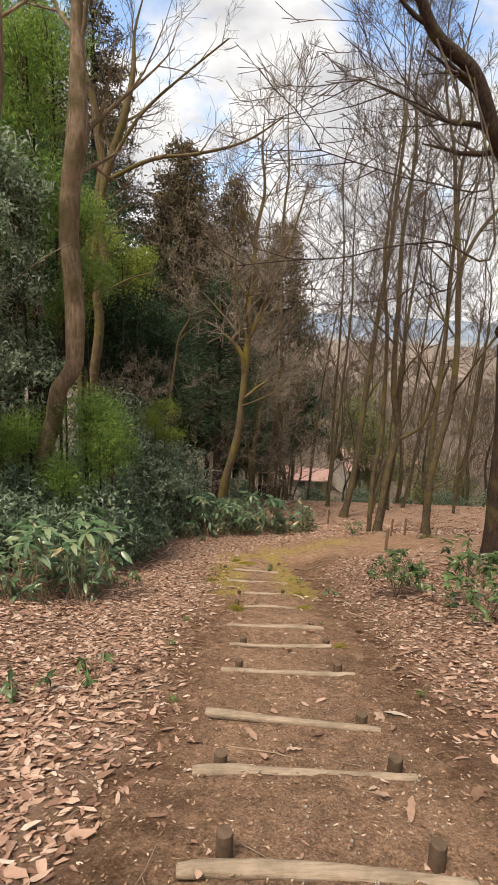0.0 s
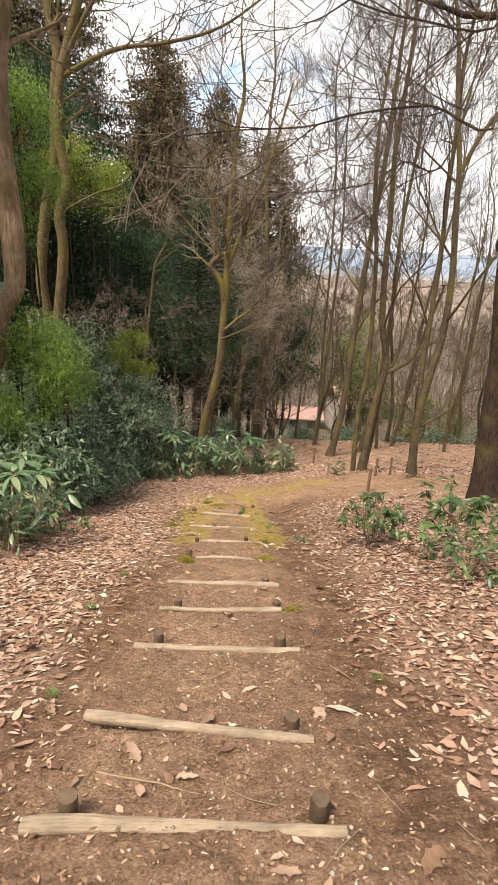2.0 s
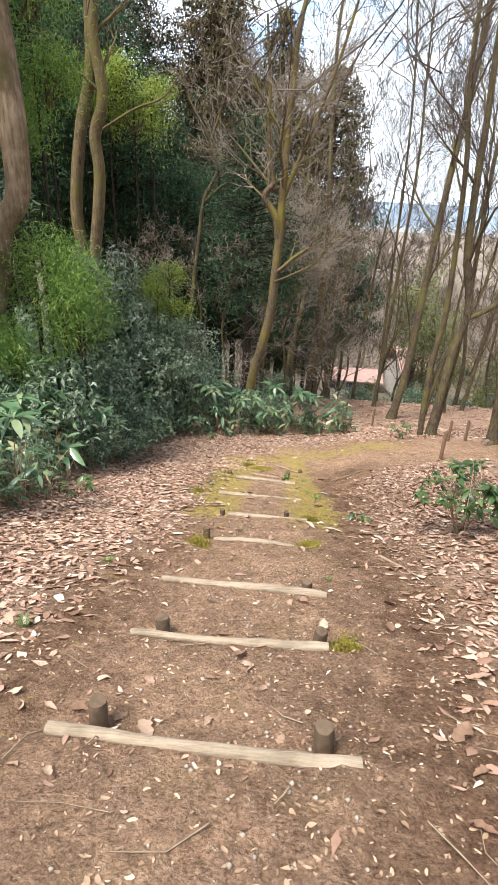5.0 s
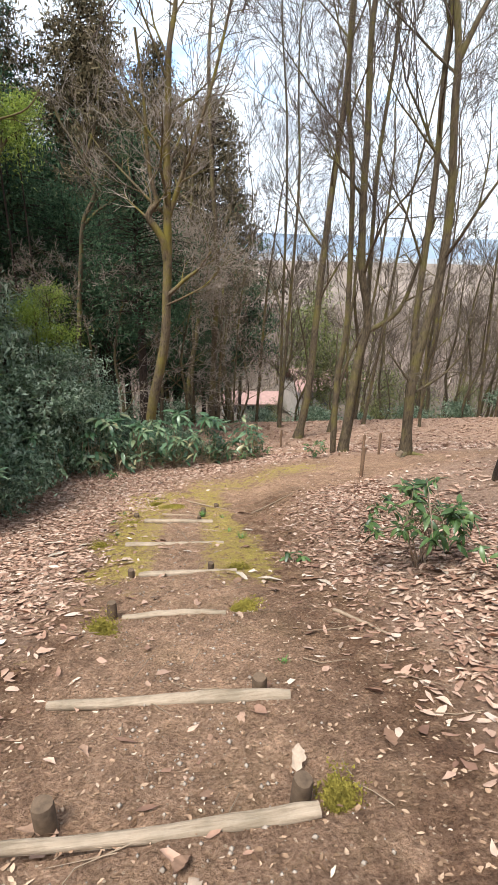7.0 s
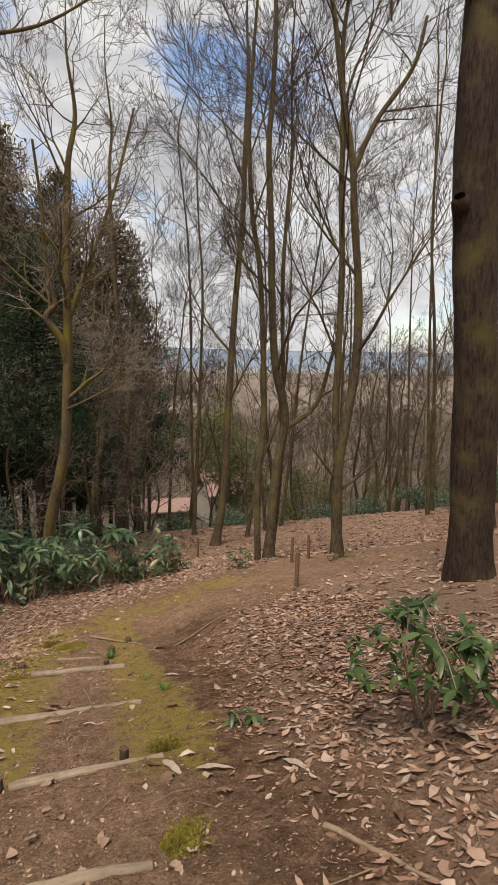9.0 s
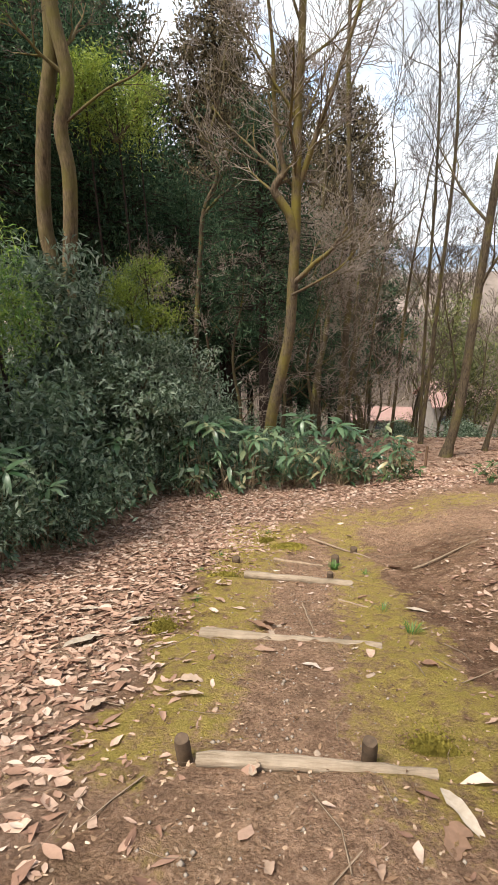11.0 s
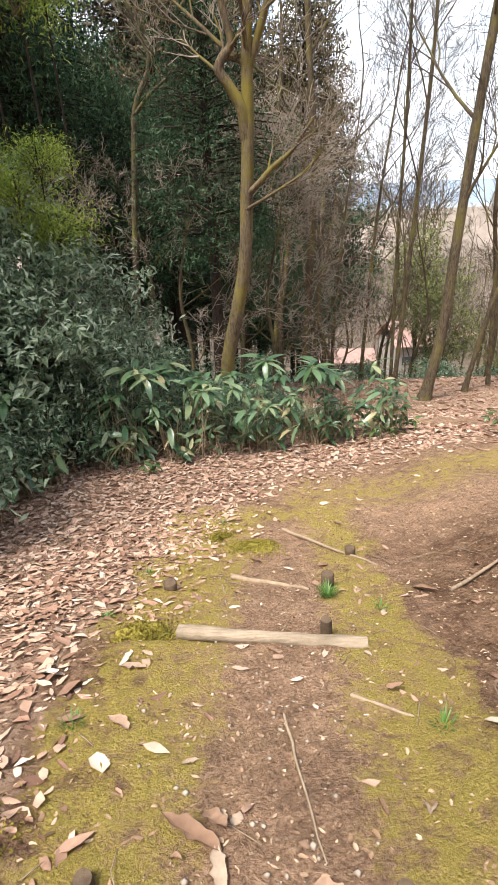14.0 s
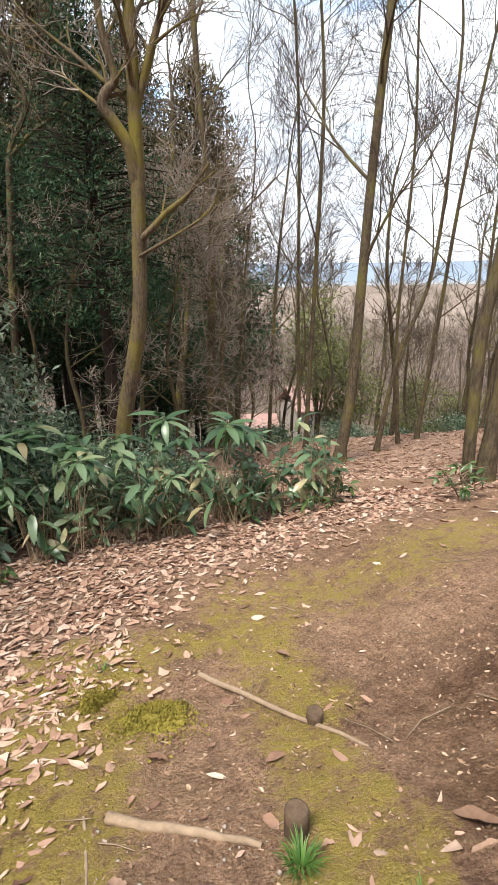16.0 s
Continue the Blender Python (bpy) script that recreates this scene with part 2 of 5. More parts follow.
M_BARK_CEDAR = bark_material("cedar_bark", (0.015, 0.011, 0.009), (0.06, 0.042, 0.033), None, 0, 5.0, 0.8)
M_TWIG = plain_material("bare_twig_bark", (0.045, 0.033, 0.027), (0.13, 0.10, 0.08), 6.0, 0.85, 0.2, 0.2)
M_TWIG_PALE = plain_material("pale_twig_bark", (0.17, 0.135, 0.105), (0.33, 0.27, 0.225), 6.0, 0.85, 0.2, 0.2)
M_SASA = leaf_material("broad_bamboo_grass_leaf", [(0.0, (0.035, 0.08, 0.032)), (0.4, (0.09, 0.16, 0.07)), (0.75, (0.175, 0.255, 0.135)), (0.93, (0.27, 0.31, 0.16)), (1.0, (0.46, 0.36, 0.19))], 0.33, 0.6, 0.28, island=False, blotch=0.25)
M_SASA_DRY = leaf_material("dry_bamboo_grass", [(0.0, (0.25, 0.17, 0.10)), (1.0, (0.55, 0.43, 0.28))], 0.7, 0.2, 0.15)
M_SHRUB = leaf_material("glossy_dark_green_leaf", [(0.0, (0.03, 0.055, 0.016)), (0.5, (0.062, 0.108, 0.03)), (1.0, (0.13, 0.185, 0.06))], 0.36, 0.45, 0.25, island=False, blotch=0.2)
# greyish pale stops put the leaves' sheen into the base colour
M_BUSH = leaf_material("evergreen_leaf_painted_sheen", [(0.0, (0.025, 0.052, 0.025)), (0.5, (0.15, 0.215, 0.12)), (1.0, (0.38, 0.44, 0.31))], 0.38, 0.5, 0.42)
M_OAK = leaf_material("grey_green_oak_leaf", [(0.0, (0.04, 0.07, 0.035)), (0.5, (0.22, 0.29, 0.17)), (1.0, (0.54, 0.60, 0.46))], 0.36, 0.5, 0.48)
M_BAMBOO = leaf_material("fresh_bamboo_leaf", [(0.0, (0.08, 0.17, 0.035)), (0.5, (0.20, 0.34, 0.065)), (1.0, (0.40, 0.50, 0.10))], 0.45, 0.4, 0.42)
M_THICKET = leaf_material("olive_thicket_leaf", [(0.0, (0.07, 0.085, 0.03)), (0.5, (0.16, 0.18, 0.055)), (1.0, (0.29, 0.29, 0.10))], 0.5, 0.3, 0.35)
M_LIME = leaf_material("yellow_green_leaf", [(0.0, (0.12, 0.17, 0.025)), (0.5, (0.26, 0.34, 0.045)), (1.0, (0.44, 0.50, 0.085))], 0.5, 0.4, 0.35)
M_CEDAR = leaf_material("cedar_needle_spray", [(0.0, (0.015, 0.034, 0.02)), (0.6, (0.062, 0.11, 0.058)), (1.0, (0.125, 0.175, 0.092))], 0.8, 0.1, 0.2)
M_CEDAR_TOP = leaf_material("rusty_cedar_spray", [(0.0, (0.04, 0.036, 0.02)), (0.5, (0.14, 0.112, 0.062)), (1.0, (0.28, 0.22, 0.135))], 0.8, 0.1, 0.2)
M_GRASS = leaf_material("green_grass_blade", [(0.0, (0.05, 0.12, 0.02)), (1.0, (0.14, 0.25, 0.05))], 0.5, 0.4, 0.25)
M_WALL = plain_material("pale_house_wall", (0.22, 0.19, 0.165), (0.36, 0.32, 0.28), 3.0)
M_ROOF = plain_material("faded_red_roof", (0.24, 0.14, 0.12), (0.37, 0.24, 0.21), 2.0)
M_PANE = plain_material("dark_window_pane", (0.03, 0.035, 0.04), (0.07, 0.08, 0.09), 2.0, 0.15, 0.6, 0.0)
# the blue-grey is distance haze, put into the ridge's base colour
M_HILL = plain_material("far_hill_painted_haze", (0.17, 0.21, 0.27), (0.24, 0.285, 0.35), 0.02, 1.0, 0.0, 0.0)
M_HILL2 = plain_material("far_wooded_hill", (0.11, 0.09, 0.075), (0.30, 0.24, 0.205), 0.08, 1.0, 0.0, 0.0)
M_MOSS = plain_material("deep_green_moss", (0.115, 0.10, 0.018), (0.36, 0.285, 0.06), 60.0, 0.95, 0.1, 1.0, 0.02)
M_PEBBLE = plain_material("grey_pebble", (0.17, 0.13, 0.10), (0.38, 0.31, 0.25), 20.0, 0.85, 0.2, 0.3, 0.004)


# ---- terrain ----
LOGS = [  # left end x, y; right end x, y; radius; posts (x, y)
    (-0.09, 1.66, 1.12, 1.57, 0.046, ((0.11, 1.77), (1.03, 1.70))),
    (-0.06, 2.40, 1.19, 2.36, 0.045, ((0.09, 2.48), (1.12, 2.46))),
    (0.00, 3.14, 1.19, 2.97, 0.045, ((1.11, 3.07),)),
    (0.12, 4.06, 1.31, 4.00, 0.042, ((0.28, 4.14), (1.20, 4.09))),
    (0.22, 4.90, 1.30, 4.85, 0.038, ((0.38, 4.97), (1.26, 4.94))),
    (0.22, 5.74, 1.38, 5.56, 0.042, ((1.26, 5.67),)),
    (0.48, 6.80, 1.21, 6.76, 0.036, ((0.40, 6.92),)),
    (0.54, 7.82, 1.44, 7.84, 0.040, ((0.48, 7.90), (1.21, 7.93))),
    (0.32, 9.11, 1.46, 9.06, 0.056, ((0.41, 9.24), (1.27, 9.19))),
    (0.48, 10.57, 1.46, 10.46, 0.058, ((1.28, 10.60),)),
]
PROFILE_Y = [-40, -3, 0, 11.5, 12.3, 14, 15.6, 18, 20, 22.2, 24.5, 27.5, 29, 33, 45, 60, 80, 120, 250, 600, 3200]
PROFILE_Z = [12, 1.05, -0.08, -4.43, -4.70, -4.95, -5.25, -6.1, -6.9, -7.7, -8.1, -8.55, -9.2, -12, -18, -22, -25, -30, -45, -70, -95]
LOG_Y = [0.9] + [(a[1] + a[3]) / 2 for a in LOGS] + [11.45]


def step(a, b, x):
    u = np.clip((x - a) / (b - a), 0, 1)
    return u * u * (3 - 2 * u)


def wave(x, y):
    return (np.sin(1.7 * x + 0.6 * y) + np.sin(2.9 * y - 1.3 * x + 1) + np.sin(4.3 * x + 3.1 * y + 2) * 0.6 + np.sin(7.7 * x - 6.1 * y) * 0.35) / 2.95


def base_height(x, y):
    z = np.interp(y, PROFILE_Y, PROFILE_Z)
    near = 1 - step(12, 17, y)
    z = z + near * (0.3 * step(2.1, 3.2, x) + 0.06 * np.clip(x - 3.2, 0, 12))
    z = z + 0.12 * np.clip(-1.6 - x, 0, 8) * (1 - step(16, 30, y))
    return z


def height(x, y):
    x, y = np.asarray(x, float), np.asarray(y, float)
    z = base_height(x, y)
    i = np.clip(np.searchsorted(LOG_Y, y) - 1, 0, len(LOG_Y) - 2)
    ly = np.array(LOG_Y)
    u = np.clip((y - ly[i]) / (ly[i + 1] - ly[i]), 0, 1)
    tread = step(-0.25, 0.1, x) * (1 - step(1.3, 1.75, x)) * step(0.9, 1.5, y) * (1 - step(11.0, 11.6, y))
    z = z + tread * 0.085 * (u - 0.5)
    fade = 1 - step(30, 60, y)
    return z + fade * (0.022 * wave(x * 1.3, y * 1.3) + 0.008 * wave(x * 5 + 3, y * 5))


def hz(x, y):
    return float(height(x, y))


def bare_mask(x, y):
    """1 on trodden soil, 0 under leaf litter."""
    n = 0.22 * wave(x * 1.9 + 5, y * 1.9) + 0.12 * wave(x * 6, y * 6 + 2)
    left = np.interp(y, [0, 3, 4.5, 6, 7, 8.5, 10.5, 12.2, 13.2, 14.0], [-0.9, -0.55, -0.45, -0.35, -0.12, -0.05, 0.0, 0.35, 1.0, 1.7])
    right = np.interp(y, [0, 4, 5.5, 6.5, 8, 10.6, 11.6, 12.2], [2.4, 2.05, 2.3, 2.45, 2.3, 2.7, 3.5, 4.8])
    a = step(-0.25, 0.25, x - left + n) * step(-0.25, 0.25, right - x + n) * (1 - step(13.6, 14.3, y + n))
    south = np.interp(x, [1.5, 3.5, 4.8, 6, 9, 16], [10.5, 11.7, 12.3, 12.8, 13.2, 14.5])
    north = np.interp(x, [0.8, 2.0, 3.5, 5.0, 7.5, 10, 16], [13.7, 14.2, 14.6, 15.3, 14.8, 14.6, 15.3])
    b = step(-0.3, 0.3, y - south + n) * step(-0.3, 0.3, north - y + n) * step(0.6, 1.2, x + n) * (1 - step(9, 13, x))
    c = step(-0.35, 0.35, 0.75 - abs(y - 17.6) + n) * step(1.8, 2.6, x) * (1 - step(5.2, 6.2, x))
    d = step(-0.35, 0.35, 0.5 - abs(x - 4.9 - 0.1 * (y - 17)) + n) * step(15.0, 15.6, y) * (1 - step(19, 21, y))
    return np.clip(np.maximum.reduce([a, b, c, 0.7 * d]), 0, 1)


def moss_mask(x, y):
    n = 0.3 * wave(x * 2.3 + 1, y * 2.3 + 4)
    band = step(-0.25, 0.2, x + n * 0.5) * (1 - step(1.7, 2.2, x + n * 0.5)) * step(6.6, 8.2, y + n) * (1 - step(12.8, 13.6, y))
    trod = np.exp(-((x - 0.95 - 0.05 * (y - 9)) / 0.24) ** 2)
    band = band * (1 - 0.85 * trod * (1 - step(12.3, 12.9, y)))
    edge = 0.9 * np.exp(-((y - 13.2 - 0.2 * (x - 1.5) + n * 0.6) / 0.85) ** 2) * step(0.7, 1.4, x) * (1 - step(3.6, 5.4, x))
    lefty = 0.55 * np.exp(-((x + 0.15) / 0.3) ** 2) * step(2.6, 4, y) * (1 - step(7.5, 9, y))
    return np.clip(np.maximum.reduce([band, edge, lefty]), 0, 1)


def humus_mask(x, y):
    """Dark crumbly soil along both edges of the way."""
    n = 0.18 * wave(x * 2.7 + 2, y * 2.1)
    left = np.interp(y, [0, 3, 4.5, 6, 7, 8.5, 10.5, 12.2], [-0.6, -0.35, -0.25, -0.2, -0.05, 0.0, 0.0, 0.35])
    right = np.interp(y, [0, 4, 5.5, 6.5, 8, 10.6, 11.6], [2.05, 1.9, 2.1, 2.2, 2.1, 2.3, 2.6])
    m = np.exp(-((x - left + n) / 0.38) ** 2) + np.exp(-((x - right + 0.12 + n) / 0.58) ** 2)
    return np.clip(m, 0, 1) * (1 - step(11.8, 12.6, y))


def axis(spans):
    """Grid lines: (from, to, step) spans joined."""
    out = []
    for a, b, s in spans:
        out += list(np.arange(a, b - 1e-6, s))
    return np.array(out + [spans[-1][1]])


def set_mesh(me, verts, faces, smooth=True):
    me.from_pydata(verts, [], faces)
    if smooth:
        me.polygons.foreach_set("use_smooth", [True] * len(me.polygons))
    me.update()
    return me


def build_ground():
    xs = axis([(-6000, -600, 600), (-600, -100, 100), (-100, -20, 10), (-20, -5, 1.0), (-5, -1.2, 0.2), (-1.2, 2.6, 0.045), (2.6, 5, 0.12), (5, 12, 0.4), (12, 30, 1.5), (30, 100, 7), (100, 600, 50), (600, 6200, 400)])
    ys = axis([(-40, -3, 4), (-3, 0.6, 0.3), (0.6, 13, 0.045), (13, 16, 0.12), (16, 30, 0.3), (30, 80, 2), (80, 300, 20), (300, 3200, 290)])
    X, Y = np.meshgrid(xs, ys)
    Z = height(X, Y)
    clod = np.random.RandomState(3)
    rough = step(-2, -1, X) * (1 - step(2.8, 4, X)) * (1 - step(13, 15, Y))
    Z = Z + rough * (clod.normal(0, 0.0045, X.shape) + 0.012 * moss_mask(X, Y) * (0.5 + wave(X * 9, Y * 9)))
    nx, ny = len(xs), len(ys)
    verts = np.stack([X, Y, Z], -1).reshape(-1, 3)
    idx = np.arange(nx * ny).reshape(ny, nx)
    faces = np.stack([idx[:-1, :-1], idx[:-1, 1:], idx[1:, 1:], idx[1:, :-1]], -1).reshape(-1, 4)
    me = set_mesh(bpy.data.meshes.new("ground"), verts.tolist(), faces.tolist())
    zone = me.color_attributes.new("zone", "FLOAT_COLOR", "POINT")
    bare = bare_mask(X, Y)
    # alpha: amount of painted distance haze, from 500 m outwards
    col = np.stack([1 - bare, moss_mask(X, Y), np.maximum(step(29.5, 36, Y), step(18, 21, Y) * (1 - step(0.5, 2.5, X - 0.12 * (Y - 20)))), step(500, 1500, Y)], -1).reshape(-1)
    zone.data.foreach_set("color", col.astype(np.float32))
    humus = me.attributes.new("humus", "FLOAT", "POINT")
    humus.data.foreach_set("value", humus_mask(X, Y).reshape(-1).astype(np.float32))
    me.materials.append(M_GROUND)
    return tagged(new("ground", me), "brown earth hillside with moss and fallen leaves", "ground", kind="structure")


ground = build_ground()


# ---- building helpers ----
def part(name, me, mat, parent, label=""):
    if not me.materials:
        me.materials.append(mat)
    ob = new(name, me)
    ob.parent = parent
    return tagged(ob, label)


def thing(name, place, label, category, group=""):
    ob = new(name)
    ob.empty_display_size = 0.2
    ob.location = place
    return tagged(ob, label, category, group)


def smooth_line(pts, radii, per=4):
    """A Catmull-Rom curve through the points, with its radii."""
    P = [Vector(p) for p in pts]
    out, rad = [], []
    for i in range(len(P) - 1):
        a, b, c, d = P[max(i - 1, 0)], P[i], P[i + 1], P[min(i + 2, len(P) - 1)]
        for k in range(per):
            t = k / per
            out.append(0.5 * ((2 * b) + (c - a) * t + (2 * a - 5 * b + 4 * c - d) * t * t + (3 * b - a - 3 * c + d) * t ** 3))
            rad.append(radii[i] * (1 - t) + radii[i + 1] * t)
    return out + [P[-1]], rad + [radii[-1]]


class Tubes:
    """Tapered tubes gathered into one mesh."""

    def __init__(self):
        self.v, self.f = [], []

    def tube(self, pts, rad, n=6, rough=0.0, rng=None, cap=False):
        start = len(self.v)
        side = None
        for i, p in enumerate(pts):
            d = (pts[min(i + 1, len(pts) - 1)] - pts[max(i - 1, 0)]).normalized()
            if side is None:
                side = d.orthogonal().normalized()
            side = (side - d * side.dot(d)).normalized()
            other = d.cross(side)
            for k in range(n):
                a = 2 * math.pi * k / n
                r = rad[i]
                if rough:
                    r *= 1 + rough * (noise.noise(Vector((math.cos(a) * 1.5, math.sin(a) * 1.5, p.z * 1.2 + p.x))) + 0.5 * noise.noise(p * 3.1 + Vector((a, 0, 0))))
                self.v.append((p + (side * math.cos(a) + other * math.sin(a)) * r)[:])
        for i in range(len(pts) - 1):
            for k in range(n):
                a, b = start + i * n + k, start + i * n + (k + 1) % n
                self.f.append((a, b, b + n, a + n))
        if cap:
            last, top = start + (len(pts) - 1) * n, len(self.v)
            self.v += self.v[last:last + n] + self.v[start:start + n]
            self.f.append(tuple(range(top, top + n)))
            self.f.append(tuple(range(top + 2 * n - 1, top + n - 1, -1)))

    def mesh(self, name, mat):
        me = set_mesh(bpy.data.meshes.new(name), self.v, self.f)
        me.materials.append(mat)
        return me


def bent(d, angle, rng):
    """Direction d turned by angle degrees to a random side."""
    s = d.orthogonal().normalized()
    s.rotate(Matrix.Rotation(rng.uniform(0, 2 * math.pi), 3, d))
    return (d * math.cos(radians(angle)) + s * math.sin(radians(angle))).normalized()


def grow(limbs, twigs, rng, p, d, length, r, level, kids, up=0.30, thin=0.004, spread=(25, 55), wander=0.16):
    """A branch with its side branches; kids: how many at each level."""
    n = (5, 4, 3, 2)[min(level, 3)]
    pts, q, dd = [p.copy()], p.copy(), d.copy()
    for i in range(n):
        dd = (dd + Vector((rng.gauss(0, wander), rng.gauss(0, wander), rng.gauss(0, wander * 0.6) + up * 0.22))).normalized()
        q = q + dd * (length / n)
        pts.append(q.copy())
    rad = [max(thin, r * (1 - 0.8 * i / n)) for i in range(n + 1)]
    (limbs if level < 2 else twigs).tube(pts, rad, 5 if level == 0 else (4 if level == 1 else 3))
    if level >= len(kids):
        return
    for k in range(kids[level]):
        t = 0.25 + 0.72 * (k + rng.random()) / kids[level]
        i = min(int(t * n), n - 1)
        at = pts[i].lerp(pts[i + 1], t * n - i)
        along = (pts[i + 1] - pts[i]).normalized()
        grow(limbs, twigs, rng, at, bent(along, rng.uniform(*spread), rng), length * rng.uniform(0.42, 0.72) * (1.15 - 0.5 * t), rad[i] * 0.6, level + 1, kids, up, thin, spread, wander)


def bare_tree(name, stems, label, bark, twig, seed, limbs_from=3.0, limb_count=9, limb_len=3.4, kids=(5, 5, 4), extra=(), top=4.0, thin=0.0045, rough=0.10, spread=(22, 52), flare=1.5, group=""):
    """A leafless tree. stems: (points, base radius, top radius); extra: limbs given by points."""
    rng = random.Random(seed)
    x0, y0, _ = stems[0][0][0]
    base = Vector((x0, y0, hz(x0, y0)))
    tree = thing("tree", base, label, "tree", group)
    trunk, limbs, twigs = Tubes(), Tubes(), Tubes()
    for s, (pts, r0, r1) in enumerate(stems):
        loc = [Vector(p) - base for p in pts]
        if s == 0 or loc[0].z < 1.0:
            loc[0].z = min(loc[0].z, -0.15)
        n = len(loc)
        rad = [r0 + (r1 - r0) * i / (n - 1) for i in range(n)]
        d = (loc[-1] - loc[-2]).normalized()
        d = (d + Vector((0, 0, 0.6))).normalized()
        for k in range(1, 4):  # the stem goes on upwards, out to its tip
            loc.append(loc[-1] + (d + Vector((rng.gauss(0, 0.12), rng.gauss(0, 0.12), 0))) * top / 3)
            rad.append(max(0.012, r1 * (1 - k * 0.31)))
        line, radii = smooth_line(loc, rad, 5)
        if s == 0:
            for i, p in enumerate(line):
                if p.z < 0.7:
                    radii[i] *= 1 + (flare - 1) * (1 - max(p.z, 0) / 0.7) ** 2
        trunk.tube(line, radii, 12 if r0 > 0.1 else 8, rough)
        high = [i for i, p in enumerate(line[:-1]) if p.z > limbs_from]
        for k in range(limb_count):
            if not high:
                break
            i = high[min(int(len(high) * (k + rng.random()) / limb_count), len(high) - 1)]
            t = (i - high[0]) / max(1, len(high))
            along = (line[i + 1] - line[i]).normalized()
            grow(limbs, twigs, rng, line[i], bent(along, rng.uniform(spread[0] + 8, spread[1] + 8), rng), limb_len * rng.uniform(0.6, 1.1) * (1 - 0.45 * t), max(0.012, min(0.06, radii[i] * 0.45)), 0, kids, thin=thin, spread=spread)
    for pts, r0, r1, n_side in extra:
        loc = [Vector(p) - base for p in pts]
        n = len(loc)
        line, radii = smooth_line(loc, [r0 + (r1 - r0) * i / (n - 1) for i in range(n)], 5)
        trunk.tube(line, radii, 8, rough)
        for k in range(n_side):
            i = min(int(len(line) * (0.25 + 0.75 * (k + rng.random()) / n_side)), len(line) - 2)
            along = (line[i + 1] - line[i]).normalized()
            grow(limbs, twigs, rng, line[i], bent(along, rng.uniform(25, 60), rng), rng.uniform(0.8, 1.7), max(0.008, radii[i] * 0.5), 1, kids, thin=thin)
    part("trunk", trunk.mesh("trunk", bark), bark, tree)
    if limbs.v:
        tagged(part("branchwork", limbs.mesh("branchwork", bark), bark, tree), kind="stuff")
    if twigs.v:
        tagged(part("crown", twigs.mesh("crown", twig), twig, tree), kind="stuff")
    return tree


def leaf_sheet(n, rng, centre, normal_up, length, width, fold=0.25, droop=0.3, heading=None):
    """n leaves as folded blades: returns vertices and faces."""
    ang = rng.uniform(0, 2 * np.pi, n) if heading is None else heading
    tilt = rng.normal(0, normal_up, n)
    roll = rng.normal(0, normal_up, n)
    L, W = length * rng.uniform(0.7, 1.3, n), width * rng.uniform(0.7, 1.3, n)
    ux = np.stack([np.cos(ang) * np.cos(tilt), np.sin(ang) * np.cos(tilt), np.sin(tilt)], -1)
    uy = np.stack([-np.sin(ang) * np.cos(roll), np.cos(ang) * np.cos(roll), np.sin(roll)], -1)
    uz = np.cross(ux, uy)
    dr = L * rng.uniform(-0.2, 1.0, n) * droop
    shape = [(-0.5, 0, 0.0, -0.6), (-0.08, 0.5, 1.0, 0.0), (-0.05, 0, 0.0, 0.1), (-0.08, -0.5, 1.0, 0.0), (0.5, 0, 0.0, -0.9)]
    V = []
    for a, b, lift, sag in shape:
        V.append(centre + ux * (L * a)[:, None] + uy * (W * b)[:, None] + uz * (W * lift * fold)[:, None] + uz * (dr * sag)[:, None])
    V = np.stack(V, 1).reshape(-1, 3)
    k = np.arange(n)[:, None] * 5
    F = np.concatenate([k + np.array([[0, 2, 1]]), k + np.array([[0, 3, 2]]), k + np.array([[1, 2, 4]]), k + np.array([[2, 3, 4]])])
    return V, F


